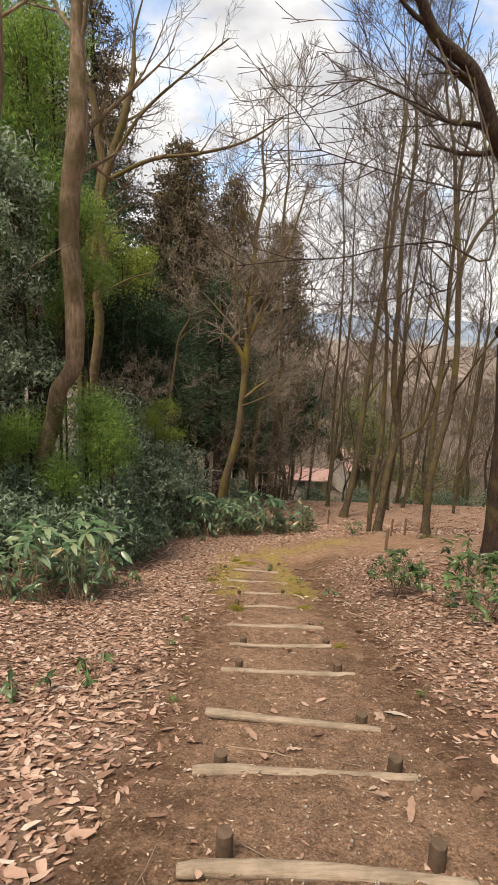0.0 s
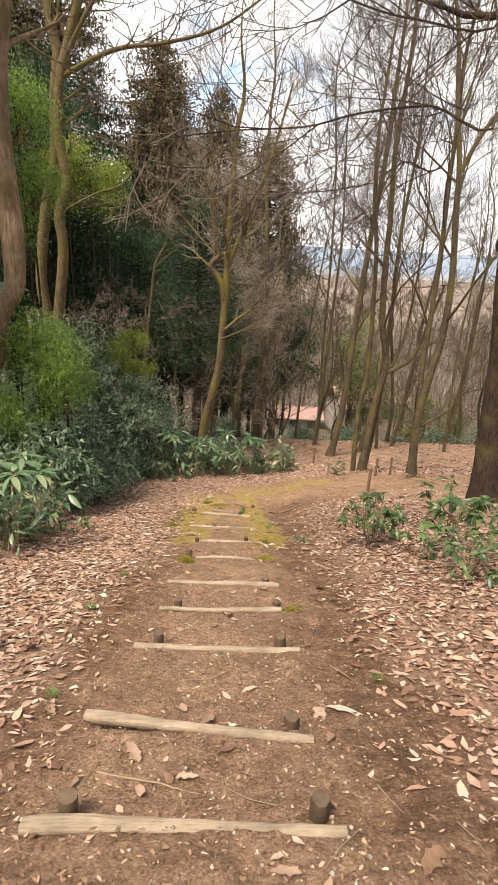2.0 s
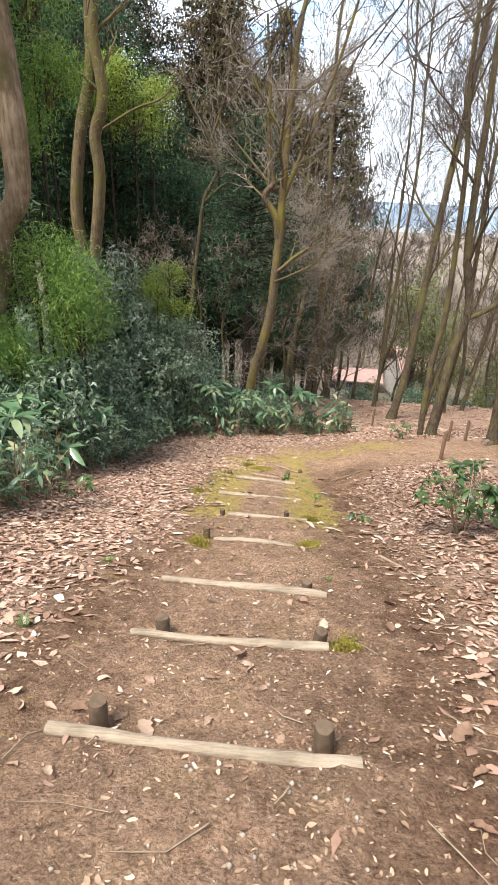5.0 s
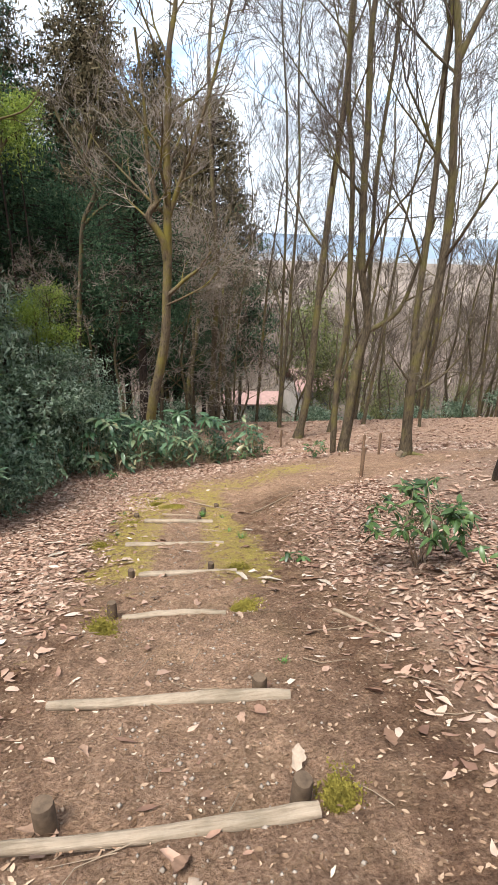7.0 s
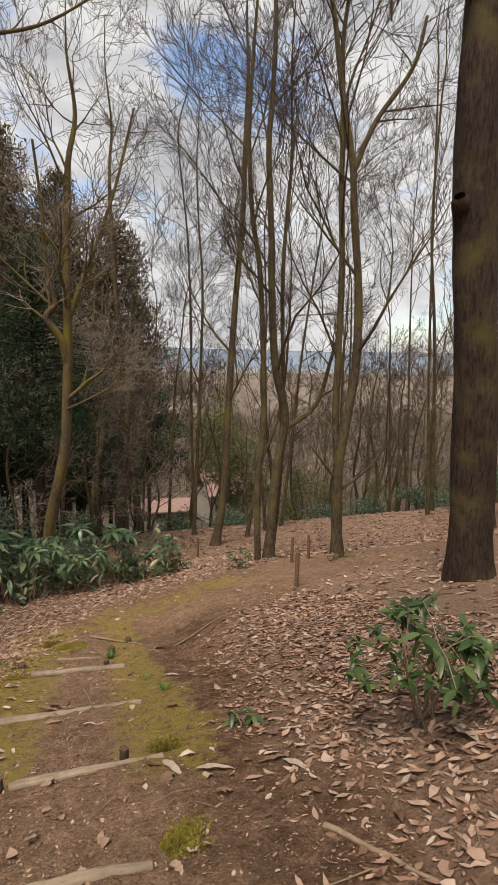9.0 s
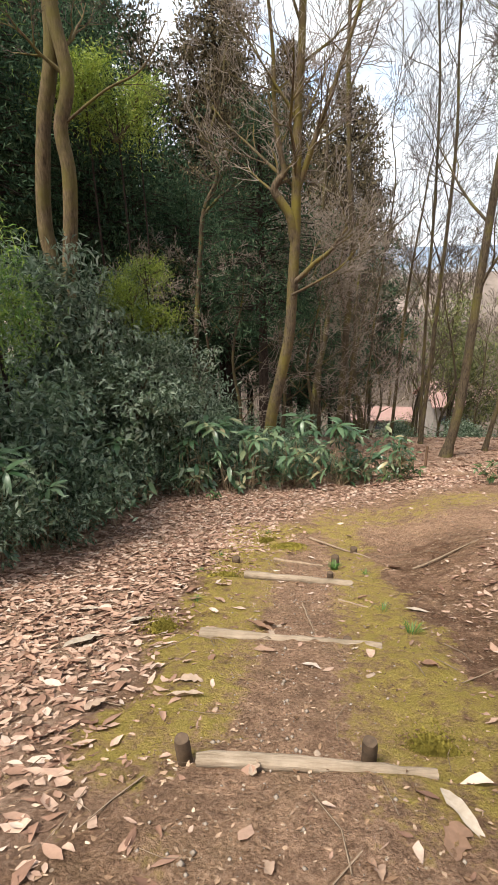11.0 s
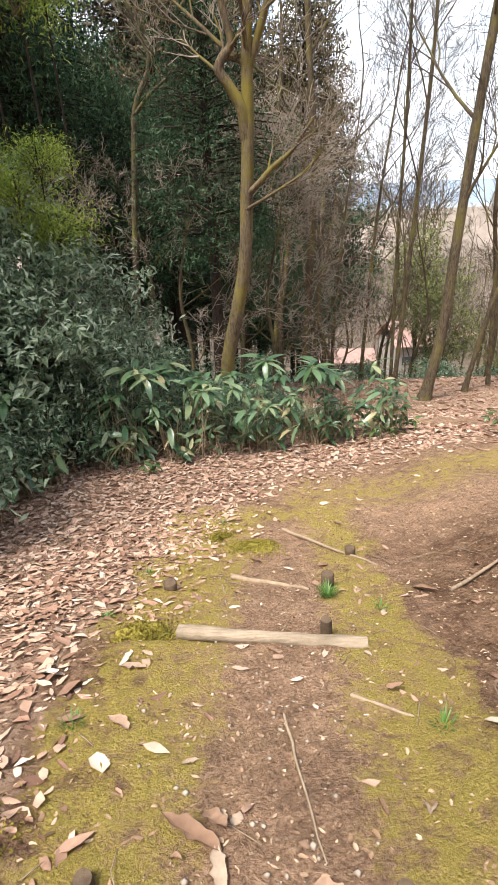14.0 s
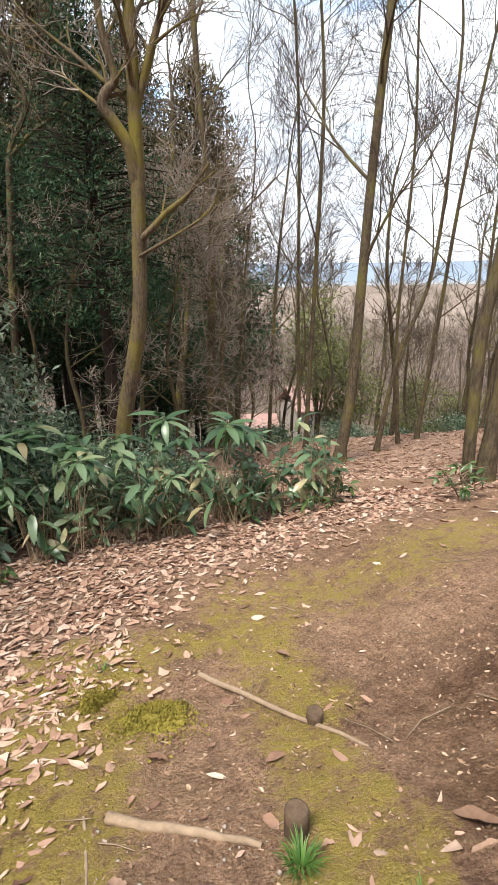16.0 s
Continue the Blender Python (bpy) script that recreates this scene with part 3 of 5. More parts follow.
def litter_sheet(n, rng, centre, slope, tilt, length, width, fine=False):
    """n dry leaves lying on a slope, each curled in its own way: returns vertices and faces."""
    ang, roll = rng.uniform(0, 2 * np.pi, n), rng.normal(0, tilt, n)
    pitch = rng.normal(0, tilt, n)
    s = 0.35 + 0.95 * rng.rand(n) ** 1.4
    L, W = length * s, width * s * rng.uniform(0.6, 1.25, n)
    curl, cup = rng.normal(0.12, 0.30, n), rng.normal(0.3, 0.5, n)
    skew = rng.normal(0, 0.12, n)
    shape = ((-0.5, 0.0), (-0.22, 0.40), (-0.2, 0.0), (-0.18, -0.42), (0.2, 0.38), (0.22, 0.0), (0.16, -0.36), (0.55, 0.0))
    if fine:
        shape = ((-0.5, 0.0), (-0.36, 0.27), (-0.34, 0.0), (-0.36, -0.27), (-0.02, 0.47), (0.0, 0.0), (-0.02, -0.47), (0.32, 0.30), (0.33, 0.0), (0.32, -0.30), (0.56, 0.0))
    V = []
    for a, b in shape:
        aa, bb = a + rng.normal(0, 0.05, n), b * rng.uniform(0.62, 1.25, n) + skew * a + rng.normal(0, 0.03, n)
        lx, ly = L * aa, W * bb
        lz = curl * L * a * a + cup * W * b * b * 1.6 + lx * np.sin(pitch) + ly * np.sin(roll) + rng.normal(0, 0.07, n) * W
        x, y = lx * np.cos(ang) - ly * np.sin(ang), lx * np.sin(ang) + ly * np.cos(ang)
        V.append(centre + np.stack([x, y, lz + slope * y], -1))
    V = np.stack(V, 1).reshape(-1, 3)
    k = np.arange(n)[:, None] * len(shape)
    if fine:
        tris = [(0, 2, 1), (0, 3, 2), (7, 8, 10), (8, 9, 10)]
        for q in (1, 2, 4, 5):
            tris += [(q, q + 1, q + 4), (q, q + 4, q + 3)]
        return V, np.concatenate([k + np.array([f]) for f in tris])
    F = [k + np.array([f]) for f in ((0, 2, 1), (0, 3, 2), (1, 2, 5), (1, 5, 4), (2, 3, 6), (2, 6, 5), (4, 5, 7), (5, 6, 7))]
    return V, np.concatenate(F)


def leaf_cloud(name, clumps, per, rng, length, width, spread, tilt, droop, mat, hang=0.0):
    """A crown: leaves gathered in clumps at the given points."""
    c = np.repeat(np.array(clumps), per, 0)
    off = rng.normal(0, 1, c.shape) * spread
    off[:, 2] = off[:, 2] * 0.7 - hang * np.abs(rng.normal(0, 1, len(c)))
    V, F = leaf_sheet(len(c), rng, c + off, tilt, length, width, 0.2, droop)
    me = set_mesh(bpy.data.meshes.new(name), V.tolist(), F.tolist(), False)
    me.materials.append(mat)
    return me


def one_leaf(name, length, width, arch, fold, mat, rag=0.0, seed=0):
    """A single broad blade with a midrib fold, along +x from its stalk."""
    verts, faces, n = [], [], 9 if rag else 6
    rng = random.Random(seed)
    for i in range(n + 1):
        t = i / n
        w = width * 0.5 * (math.sin(math.pi * min(1, t ** 0.8)) ** 0.75 if 0 < t < 1 else 0.03)
        x, z = length * t * (1 - 0.12 * arch * t), -arch * length * t * t * 0.6
        a, e, q = (1 + rag * rng.uniform(-1.6, 1) for _ in range(3))
        verts += [(x, -w * a, z + fold * w + rag * w * rng.uniform(-0.8, 0.8)), (x, rag * w * rng.uniform(-0.3, 0.3), z * q), (x, w * e, z + fold * w + rag * w * rng.uniform(-0.8, 0.8))]
    for i in range(n):
        for k in (0, 1):
            a = 3 * i + k
            faces.append((a, a + 1, a + 4, a + 3))
    me = set_mesh(bpy.data.meshes.new(name), verts, faces)
    me.materials.append(mat)
    return me


# ---- log steps ----
def build_log(i, xa, ya, xb, yb, r, posts):
    rng = random.Random(40 + i)
    mid = Vector(((xa + xb) / 2, (ya + yb) / 2, 0))
    za, zb = (hz(x, y - 0.10) + r * (0.65 if i == 9 else 0.15) for x, y in ((xa, ya), (xb, yb)))
    base = Vector((mid.x, mid.y, (za + zb) / 2 - r))
    st = thing("log_step", base, "pale worn log held by short posts across earth path", "log step", "log steps down the path")
    t = Tubes()
    pts, rad = [], []
    for k in range(15):
        u = k / 14
        p = Vector((xa + (xb - xa) * u, ya + (yb - ya) * u, za + (zb - za) * u - r * 0.8)) - base
        p += Vector((0, 0.018 * math.sin(3 * u + i), 0.006 * math.sin(5 * u + 2 * i) + rng.gauss(0, 0.003)))
        pts.append(p)
        rad.append(0.75 * r * (1 + 0.16 * math.sin(4 * u + i)) * (0.86 if k in (0, 14) else 1))
    t.tube(pts, rad, 14, 0.17, cap=True)
    for j, (vx, vy, vz) in enumerate(t.v):  # trodden flat on top
        c = pts[min(j // 14, 14)].z if j < 15 * 14 else pts[14 if j < 16 * 14 else 0].z
        t.v[j] = (vx, vy, c + min((vz - c) * 0.85, 0.5 * r))
    part("log", t.mesh("log", M_LOG), M_LOG, st)
    for px, py in posts:
        t = Tubes()
        zt, zb2 = hz(px, py - 0.22) - 0.02 - base.z, hz(px, py) - 0.12 - base.z
        if i == 8:  # worn down almost to the ground
            zt = hz(px, py) + 0.035 - base.z
        lean = Vector((rng.gauss(0, 0.012), rng.gauss(0, 0.012), 0))
        pr = rng.uniform(0.036, 0.042) if i < 7 else rng.uniform(0.029, 0.033)
        a, b = Vector((px - base.x, py + 0.02 - base.y, zb2)), Vector((px - base.x, py + 0.02 - base.y, zt)) + lean
        t.tube([a, a.lerp(b, 0.5), a.lerp(b, 0.93), b], [pr, pr, pr, pr * 0.93], 12, 0.12, cap=True)
        part("post", t.mesh("post", M_POST), M_POST, st, "dark round post")
    return st


for i, row in enumerate(LOGS):
    build_log(i, *row)


def build_stick(a, b, r, label, seed, name="fallen_branch", lift=0.02):
    rng = random.Random(seed)
    A, B = Vector((*a, hz(*a) + lift)), Vector((*b, hz(*b) + lift))
    st = thing(name, A, label, "branch", "fallen sticks on the path")
    t = Tubes()
    pts = []
    for k in range(9):
        u = k / 8
        p = A.lerp(B, u)
        p.z = max(hz(p.x, p.y) + r * 0.4, p.z - 0.02)
        pts.append(p - A + Vector((rng.gauss(0, r * 0.35), rng.gauss(0, r * 0.35), 0)))
    t.tube(pts, [r * (1 - 0.5 * k / 8) for k in range(9)], 7, 0.1, cap=True)
    part("stem", t.mesh("stem", M_STICK), M_STICK, st)
    return st


build_stick((0.73, 11.5), (1.27, 11.25), 0.024, "pale thin log lying across mossy path", 3)
build_stick((1.16, 12.48), (1.82, 11.66), 0.018, "long grey stick lying across mossy path", 4)
build_stick((0.64, 11.55), (0.72, 11.0), 0.008, "thin dry twig on moss", 5)
build_stick((1.0, 9.95), (1.08, 9.3), 0.007, "thin dry twig on trodden soil", 6)
build_stick((1.30, 10.05), (1.55, 9.9), 0.012, "short dark stick on moss", 7)
build_stick((2.15, 11.1), (2.95, 11.6), 0.014, "dry grey stick beside the path", 8)
build_stick((2.02, 6.75), (2.2, 6.2), 0.016, "crooked bleached stick on bare soil", 9)
build_stick((0.15, 2.75), (0.62, 2.62), 0.006, "thin dry twig on trodden soil", 10)
build_stick((-0.9, 3.3), (-0.4, 3.75), 0.008, "thin dry twig among fallen leaves", 11)


def build_post(x, y, h, r, label, name="wooden_stake", mat=None, lean=(0, 0)):
    st = thing(name, (x, y, hz(x, y)), label, "stake", "wooden stakes beside the path")
    t = Tubes()
    t.tube([Vector((0, 0, -0.2)), Vector((lean[0] * 0.5, lean[1] * 0.5, h * 0.5)), Vector((lean[0] * 0.95, lean[1] * 0.95, h * 0.96)), Vector((*lean, h))], [r, r, r, r * 0.85], 12, 0.06, cap=True)
    part("shaft", t.mesh("shaft", mat or M_STAKE), mat or M_STAKE, st)
    return st


build_post(1.38, 11.25, 0.13, 0.042, "short dark post stump beside grass tuft", mat=M_POST)
build_post(1.66, 11.9, 0.08, 0.040, "short dark post stump at stick end", mat=M_POST)
build_post(0.32, 11.3, 0.07, 0.045, "rounded dark stump in moss", mat=M_POST)
build_post(4.50, 12.45, 0.62, 0.036, "brown wooden stake standing beside the path bend")
build_post(5.40, 14.65, 0.55, 0.032, "brown wooden stake near tree roots")
build_post(5.90, 14.85, 0.55, 0.032, "brown wooden stake near tree roots", lean=(-0.02, 0))
build_post(5.15, 22.0, 0.72, 0.040, "brown wooden stake at leafy clearing edge")

# ---- bare trees ----
TREE_GROUP = "bare trees on the slope"
bare_tree("tree", [
    ([(5.4, 16.0, -5.5), (5.53, 16.0, -3.12), (5.7, 16.0, -1.93), (5.4, 16.0, -0.65), (5.28, 16.05, 1.05), (5.27, 16.11, 1.99), (5.14, 16.11, 3.78), (5.23, 16.22, 4.87), (5.29, 16.33, 6.53)], 0.115, 0.045),
    ([(5.12, 15.94, -5.45), (5.05, 15.94, -3.37), (5.14, 15.89, -1.92), (4.92, 15.78, 1.03), (4.69, 15.78, 2.39), (4.55, 15.67, 3.8), (4.6, 15.67, 5.37)], 0.085, 0.035),
    ([(5.53, 16.16, -5.45), (5.73, 16.27, -3.36), (5.82, 16.44, -1.71), (5.79, 16.66, 1.36), (5.95, 16.77, 3.78)], 0.075, 0.04),
], "many-stemmed bare tree with mossy base at path bend", M_BARK_GREY, M_TWIG, 11, 4.2, 9, 3.6, (6, 5, 4), spread=(16, 48), extra=
    [([(5.67, 16.0, -2.2), (6.4, 15.89, -1.65), (6.71, 15.78, -0.49), (6.94, 15.78, 0.41)], 0.07, 0.03, 6)], group=TREE_GROUP)
bare_tree("tree", [
    ([(6.36, 14.4, -4.85), (6.25, 14.4, -3.05), (6.37, 14.4, -1.86), (6.53, 14.4, -0.7), (6.49, 14.4, 0.74), (6.3, 14.4, 2.21), (6.2, 14.4, 3.11), (5.94, 14.5, 4.42), (5.74, 14.6, 5.75)], 0.118, 0.045),
    ([(6.28, 14.42, -2.99), (6.18, 14.5, -1.74), (6.17, 14.5, -0.59), (6.15, 14.5, 1.15), (6.1, 14.6, 2.69), (6.06, 14.6, 3.97), (6.02, 14.7, 5.27)], 0.08, 0.045),
], "bare tree with forked trunk and exposed roots", M_BARK_GREY, M_TWIG, 12, 4.0, 10, 3.6, (6, 5, 4), spread=(16, 48), extra=
    [([(6.25, 14.4, 3.01), (6.58, 14.3, 3.85), (7.24, 14.2, 4.84), (7.47, 14.2, 5.75)], 0.06, 0.03, 6),
     ([(6.37, 14.4, -3.24), (6.95, 14.3, -2.78), (7.45, 14.2, -2.06)], 0.035, 0.012, 4),
     ([(6.22, 14.4, -3.05), (5.87, 14.3, -2.67), (5.53, 14.2, -2.3)], 0.03, 0.012, 3),
     ([(6.3, 14.3, -4.68), (6.0, 13.95, -4.69), (5.7, 13.9, -4.72)], 0.06, 0.02, 0),
     ([(6.45, 14.25, -4.68), (6.7, 13.9, -4.66), (6.75, 13.6, -4.66)], 0.055, 0.02, 0)], group=TREE_GROUP)
bare_tree("tree", [([(6.29, 23.9, -8.0), (6.6, 23.9, -6.04), (6.75, 23.9, -2.52), (6.9, 23.9, 0.82), (7.14, 23.9, 4.38), (7.18, 23.9, 6.81), (7.22, 23.9, 9.15)], 0.165, 0.06)],
          "tall leaning bare tree standing in fallen leaves", M_BARK_GREY, M_TWIG, 13, 5.0, 14, 4.6, (6, 5, 4), thin=0.006, spread=(12, 38), group=TREE_GROUP)
bare_tree("tree", [([(0.2, 21.5, -7.3), (0.36, 21.5, -5.87), (0.63, 21.5, -4.63), (0.88, 21.5, -3.46), (0.98, 21.5, -1.92), (1.04, 21.5, -0.71), (1.05, 21.5, 0.36), (1.07, 21.5, 1.15), (1.08, 21.5, 2.21), (1.15, 21.5, 3.3), (1.2, 21.5, 4.6)], 0.185, 0.085)],
          "mossy bare tree with a hooked limb", M_BARK_MOSS, M_TWIG_PALE, 14, 7.4, 13, 4.4, (6, 5, 4),
          [([(1.0, 21.5, -0.9), (0.92, 21.42, -0.38), (0.70, 21.4, 0.0), (0.49, 21.4, 0.30), (0.56, 21.4, 0.52), (0.74, 21.4, 0.72), (0.68, 21.4, 1.05), (0.58, 21.4, 1.48), (0.50, 21.4, 2.32), (0.48, 21.4, 3.21), (0.3, 21.3, 5.0)], 0.13, 0.035, 12),
           ([(1.05, 21.5, 0.2), (1.30, 21.5, 0.9), (1.56, 21.4, 1.6), (1.95, 21.4, 2.6), (2.5, 21.3, 4.2), (3.0, 21.3, 6.2)], 0.09, 0.03, 16),
           ([(1.04, 21.4, -1.95), (1.30, 21.3, -1.72), (1.54, 21.3, -1.48), (1.94, 21.3, -1.19), (2.12, 21.3, -0.95), (2.39, 21.3, -0.61)], 0.075, 0.03, 5),
           ([(0.93, 21.4, -2.3), (1.6, 21.1, -1.95), (2.3, 21.0, -1.5), (3.0, 20.9, -0.6)], 0.04, 0.012, 8)], thin=0.006, group=TREE_GROUP)
bare_tree("tree", [([(-2.6, 25.0, -8.2), (-2.45, 25.0, -4.6), (-2.1, 25.0, -1.26), (-1.91, 25.0, 0.14), (-1.42, 25.0, 1.15), (-1.67, 25.0, 2.01), (-1.38, 25.0, 2.95), (-1.17, 25.0, 3.6)], 0.105, 0.035)],
          "crooked bare tree standing before dark cedars", M_BARK_GREY, M_TWIG_PALE, 41, 8.0, 7, 2.6, (4, 4, 3),
          [([(-1.95, 25.0, 0.0), (-1.4, 24.9, 0.5), (-0.9, 24.9, 0.83), (-0.4, 24.8, 1.2), (0.04, 24.8, 1.42)], 0.06, 0.018, 6),
           ([(-1.62, 25.0, 1.9), (-1.97, 24.9, 2.58), (-2.48, 24.9, 3.41), (-2.7, 24.9, 4.4)], 0.055, 0.018, 6)], top=2.5, thin=0.006, group=TREE_GROUP)
bare_tree("tree", [([(6.4, 10.6, -3.65), (6.27, 10.6, -2.27), (6.14, 10.6, -0.72), (5.93, 10.6, 0.86), (5.79, 10.6, 2.12), (5.74, 10.6, 3.03), (5.75, 10.6, 3.85)], 0.31, 0.23)],
          "stout dark-barked tree on the bank", M_BARK_DARK, M_TWIG, 15, 99, 0, 3.0, (5, 4, 3),
          [([(5.75, 10.6, 3.6), (5.4, 10.5, 4.1), (5.0, 10.3, 4.5), (4.6, 10.1, 4.85), (4.09, 10.0, 5.64), (3.34, 9.9, 6.08), (2.94, 9.8, 6.61), (2.5, 9.7, 7.4)], 0.19, 0.07, 8),
           ([(5.79, 10.6, 3.6), (6.07, 10.6, 4.35), (6.28, 10.6, 5.08), (6.9, 10.7, 6.6), (7.2, 10.8, 8.0)], 0.2, 0.08, 8),
           ([(5.9, 10.7, 1.30), (5.62, 10.55, 1.40), (5.52, 10.48, 1.48)], 0.20, 0.07, 0),
           ([(5.80, 10.6, 3.3), (5.98, 10.5, 3.46), (6.04, 10.47, 3.54), (6.05, 10.46, 3.60)], 0.17, 0.03, 0),
           ([(4.09, 10.0, 5.6), (3.21, 6.53, 2.46), (2.55, 6.53, 2.45), (1.91, 6.53, 2.35), (1.42, 6.53, 2.21), (0.79, 6.53, 2.14), (0.16, 6.53, 2.04)], 0.015, 0.005, 12),
           ([(3.9, 9.97, 5.75), (3.08, 6.53, 3.18), (2.27, 6.53, 3.09), (1.57, 6.53, 3.21), (0.96, 6.53, 3.35)], 0.014, 0.005, 11),
           ([(4.5, 10.08, 4.95), (2.82, 6.53, 2.12), (2.38, 6.53, 1.98), (2.07, 6.53, 1.75)], 0.012, 0.004, 8),
           ([(3.34, 9.9, 6.05), (2.57, 6.41, 3.72), (2.01, 6.28, 3.78), (1.27, 6.22, 3.97)], 0.019, 0.006, 10)], top=0.1, flare=1.25, rough=0.08)
bare_tree("tree", [([(-4.02, 11.6, -4.30), (-3.98, 11.6, -3.11), (-3.86, 11.6, -1.90), (-3.60, 11.6, -1.01), (-3.48, 11.6, -0.38), (-3.16, 11.6, 0.13), (-3.09, 11.6, 0.98), (-3.12, 11.6, 1.86), (-3.17, 11.6, 2.92), (-3.11, 11.6, 3.67), (-2.95, 11.6, 4.82)], 0.175, 0.20)],
          "tan smooth-barked tree with a bend in its trunk", M_BARK_TAN, M_TWIG, 16, 8.0, 6, 3.0, (5, 4, 3),
          [([(-2.95, 10.9, 2.6), (-3.4, 10.4, 2.2), (-4.0, 10.2, 1.6), (-4.6, 10.0, 0.7)], 0.014, 0.006, 4)], flare=1.2)
bare_tree("tree", [
    ([(-5.33, 20.74, -5.43), (-5.23, 20.74, -2.57), (-5.44, 20.74, -0.42), (-5.14, 20.74, 1.76), (-4.69, 20.74, 3.41), (-4.58, 20.74, 5.25), (-4.42, 20.74, 6.25), (-4.56, 20.74, 7.08), (-4.69, 20.74, 8.14)], 0.205, 0.14),
    ([(-5.07, 20.61, -5.43), (-5.01, 20.61, -2.56), (-4.6, 20.61, 0.52), (-4.65, 20.61, 1.76), (-4.34, 20.61, 2.77), (-4.52, 20.61, 4.2), (-4.34, 20.61, 5.68), (-4.03, 20.61, 6.66), (-3.64, 20.61, 7.83)], 0.195, 0.13),
], "twin-trunked mossy brown tree with long bare limbs", M_BARK_OLIVE, M_TWIG, 17, 8.5, 6, 3.0, (5, 4, 3),
    [([(-4.34, 20.61, 5.68), (-2.67, 20.48, 6.47), (-1.02, 20.22, 6.7), (0.55, 20.09, 7.15), (1.83, 19.96, 7.96)], 0.085, 0.025, 9),
     ([(-4.29, 20.61, 6.01), (-3.12, 20.35, 7.7), (-1.81, 20.22, 8.87), (-0.13, 20.09, 10.17)], 0.075, 0.025, 8),
     ([(-4.54, 20.61, 1.85), (-3.39, 20.35, 2.43), (-2.46, 20.22, 2.77), (-1.84, 20.09, 3.55)], 0.04, 0.013, 2)], flare=1.2)
bare_tree("tree", [([(-4.91, 10.48, -3.9), (-4.87, 10.48, -2.76), (-4.61, 10.48, -1.05), (-4.58, 10.48, -0.1), (-4.56, 10.48, 0.8), (-4.53, 10.48, 1.61), (-4.46, 10.48, 2.74), (-4.32, 10.48, 3.76)], 0.28, 0.17)],
          "tan tree with pale lichen patches on its trunk", M_BARK_TAN, M_TWIG, 18, 7.0, 5, 2.6, (4, 4, 3), flare=1.1)
build_stick((6.0, 14.05), (6.28, 14.32), 0.06, "charred black root end at the tree base", 31, "burnt_root", 0.1)
MID = [  # further bare trees: points, radius, seed
    ([(3.0, 28.0, -8.7), (3.16, 28.0, -4.59), (3.25, 28.0, -0.91), (2.99, 28.0, 2.36), (2.86, 28.0, 6.23)], 0.26, 21),
    ([(5.6, 30.0, -9.8), (5.78, 30.0, -4.96), (5.95, 30.0, -2.21), (6.24, 30.0, 0.34)], 0.14, 22),
    ([(6.95, 30.0, -9.9), (6.74, 30.0, -3.83), (6.67, 30.0, 0.84), (6.46, 30.0, 4.93), (6.03, 30.0, 8.9)], 0.13, 23),
    ([(6.0, 26.2, -8.4), (6.2, 26.3, -2.9), (6.3, 26.3, 1.8), (6.1, 26.3, 4.6)], 0.14, 24),
    ([(18.59, 30.0, -9.6), (17.95, 30.0, -2.64), (17.59, 30.0, 1.62)], 0.14, 25),
    ([(19.03, 27.0, -8.6), (18.34, 27.0, -0.14), (17.63, 27.0, 5.13), (17.54, 27.0, 10.53)], 0.17, 26),
    ([(18.37, 28.2, -8.9), (17.69, 28.2, 0.4), (17.47, 28.2, 4.5)], 0.11, 27),
    ([(16.12, 20.0, -6.9), (15.41, 20.0, -1.28), (14.74, 20.0, 2.84), (14.44, 20.0, 5.15), (14.88, 20.0, 7.13)], 0.26, 28),
    ([(15.7, 19.0, -6.4), (16.12, 19.0, -1.21), (16.78, 19.0, 2.53), (17.1, 19.0, 6.3), (16.43, 19.0, 8.95)], 0.2, 29),
    ([(17.98, 26.0, -8.3), (17.16, 26.0, 1.09), (16.55, 26.0, 11.24)], 0.14, 30),
    ([(9.17, 25.8, -8.4), (8.94, 25.8, -6.19), (8.79, 25.8, -4.01), (8.9, 25.8, 0.5), (8.7, 25.8, 4)], 0.12, 31),
    ([(10.2, 26.5, -8.5), (10.6, 26.5, -4.2), (10.9, 26.4, 0.0), (11.5, 26.4, 4.5)], 0.14, 32),
    ([(8.0, 25.0, -8.2), (8.5, 25.0, -5.2), (9.4, 25.0, -2.5), (9.6, 25.0, 2.5)], 0.15, 33),
    ([(12.6, 25.5, -8.3), (12.3, 25.5, -3.0), (12.5, 25.5, 2.4)], 0.11, 34),
    ([(4.2, 29.0, -9.3), (4.4, 29.0, -4.0), (4.9, 29.0, 1.0)], 0.09, 35),
    ([(13.8, 28.0, -8.8), (14.2, 28.0, -3.0), (14.0, 28.0, 3.0)], 0.12, 36),
    ([(21.5, 24.0, -8.0), (21.0, 24.0, -3.0), (21.6, 24.0, 3.0)], 0.13, 37),
    ([(23.5, 21.0, -7.3), (23.8, 21.0, -2.0), (24.5, 21.0, 3.0)], 0.16, 38),
]
for pts, r, seed in MID:
    bare_tree("tree", [(pts, r * 0.60, r * 0.26)], "slender bare tree at the edge of the slope", M_BARK_GREY, M_TWIG, seed, 4.0, 13, 4.6, (5, 5, 3), thin=0.0055, top=6.0, spread=(14, 46), group=TREE_GROUP)


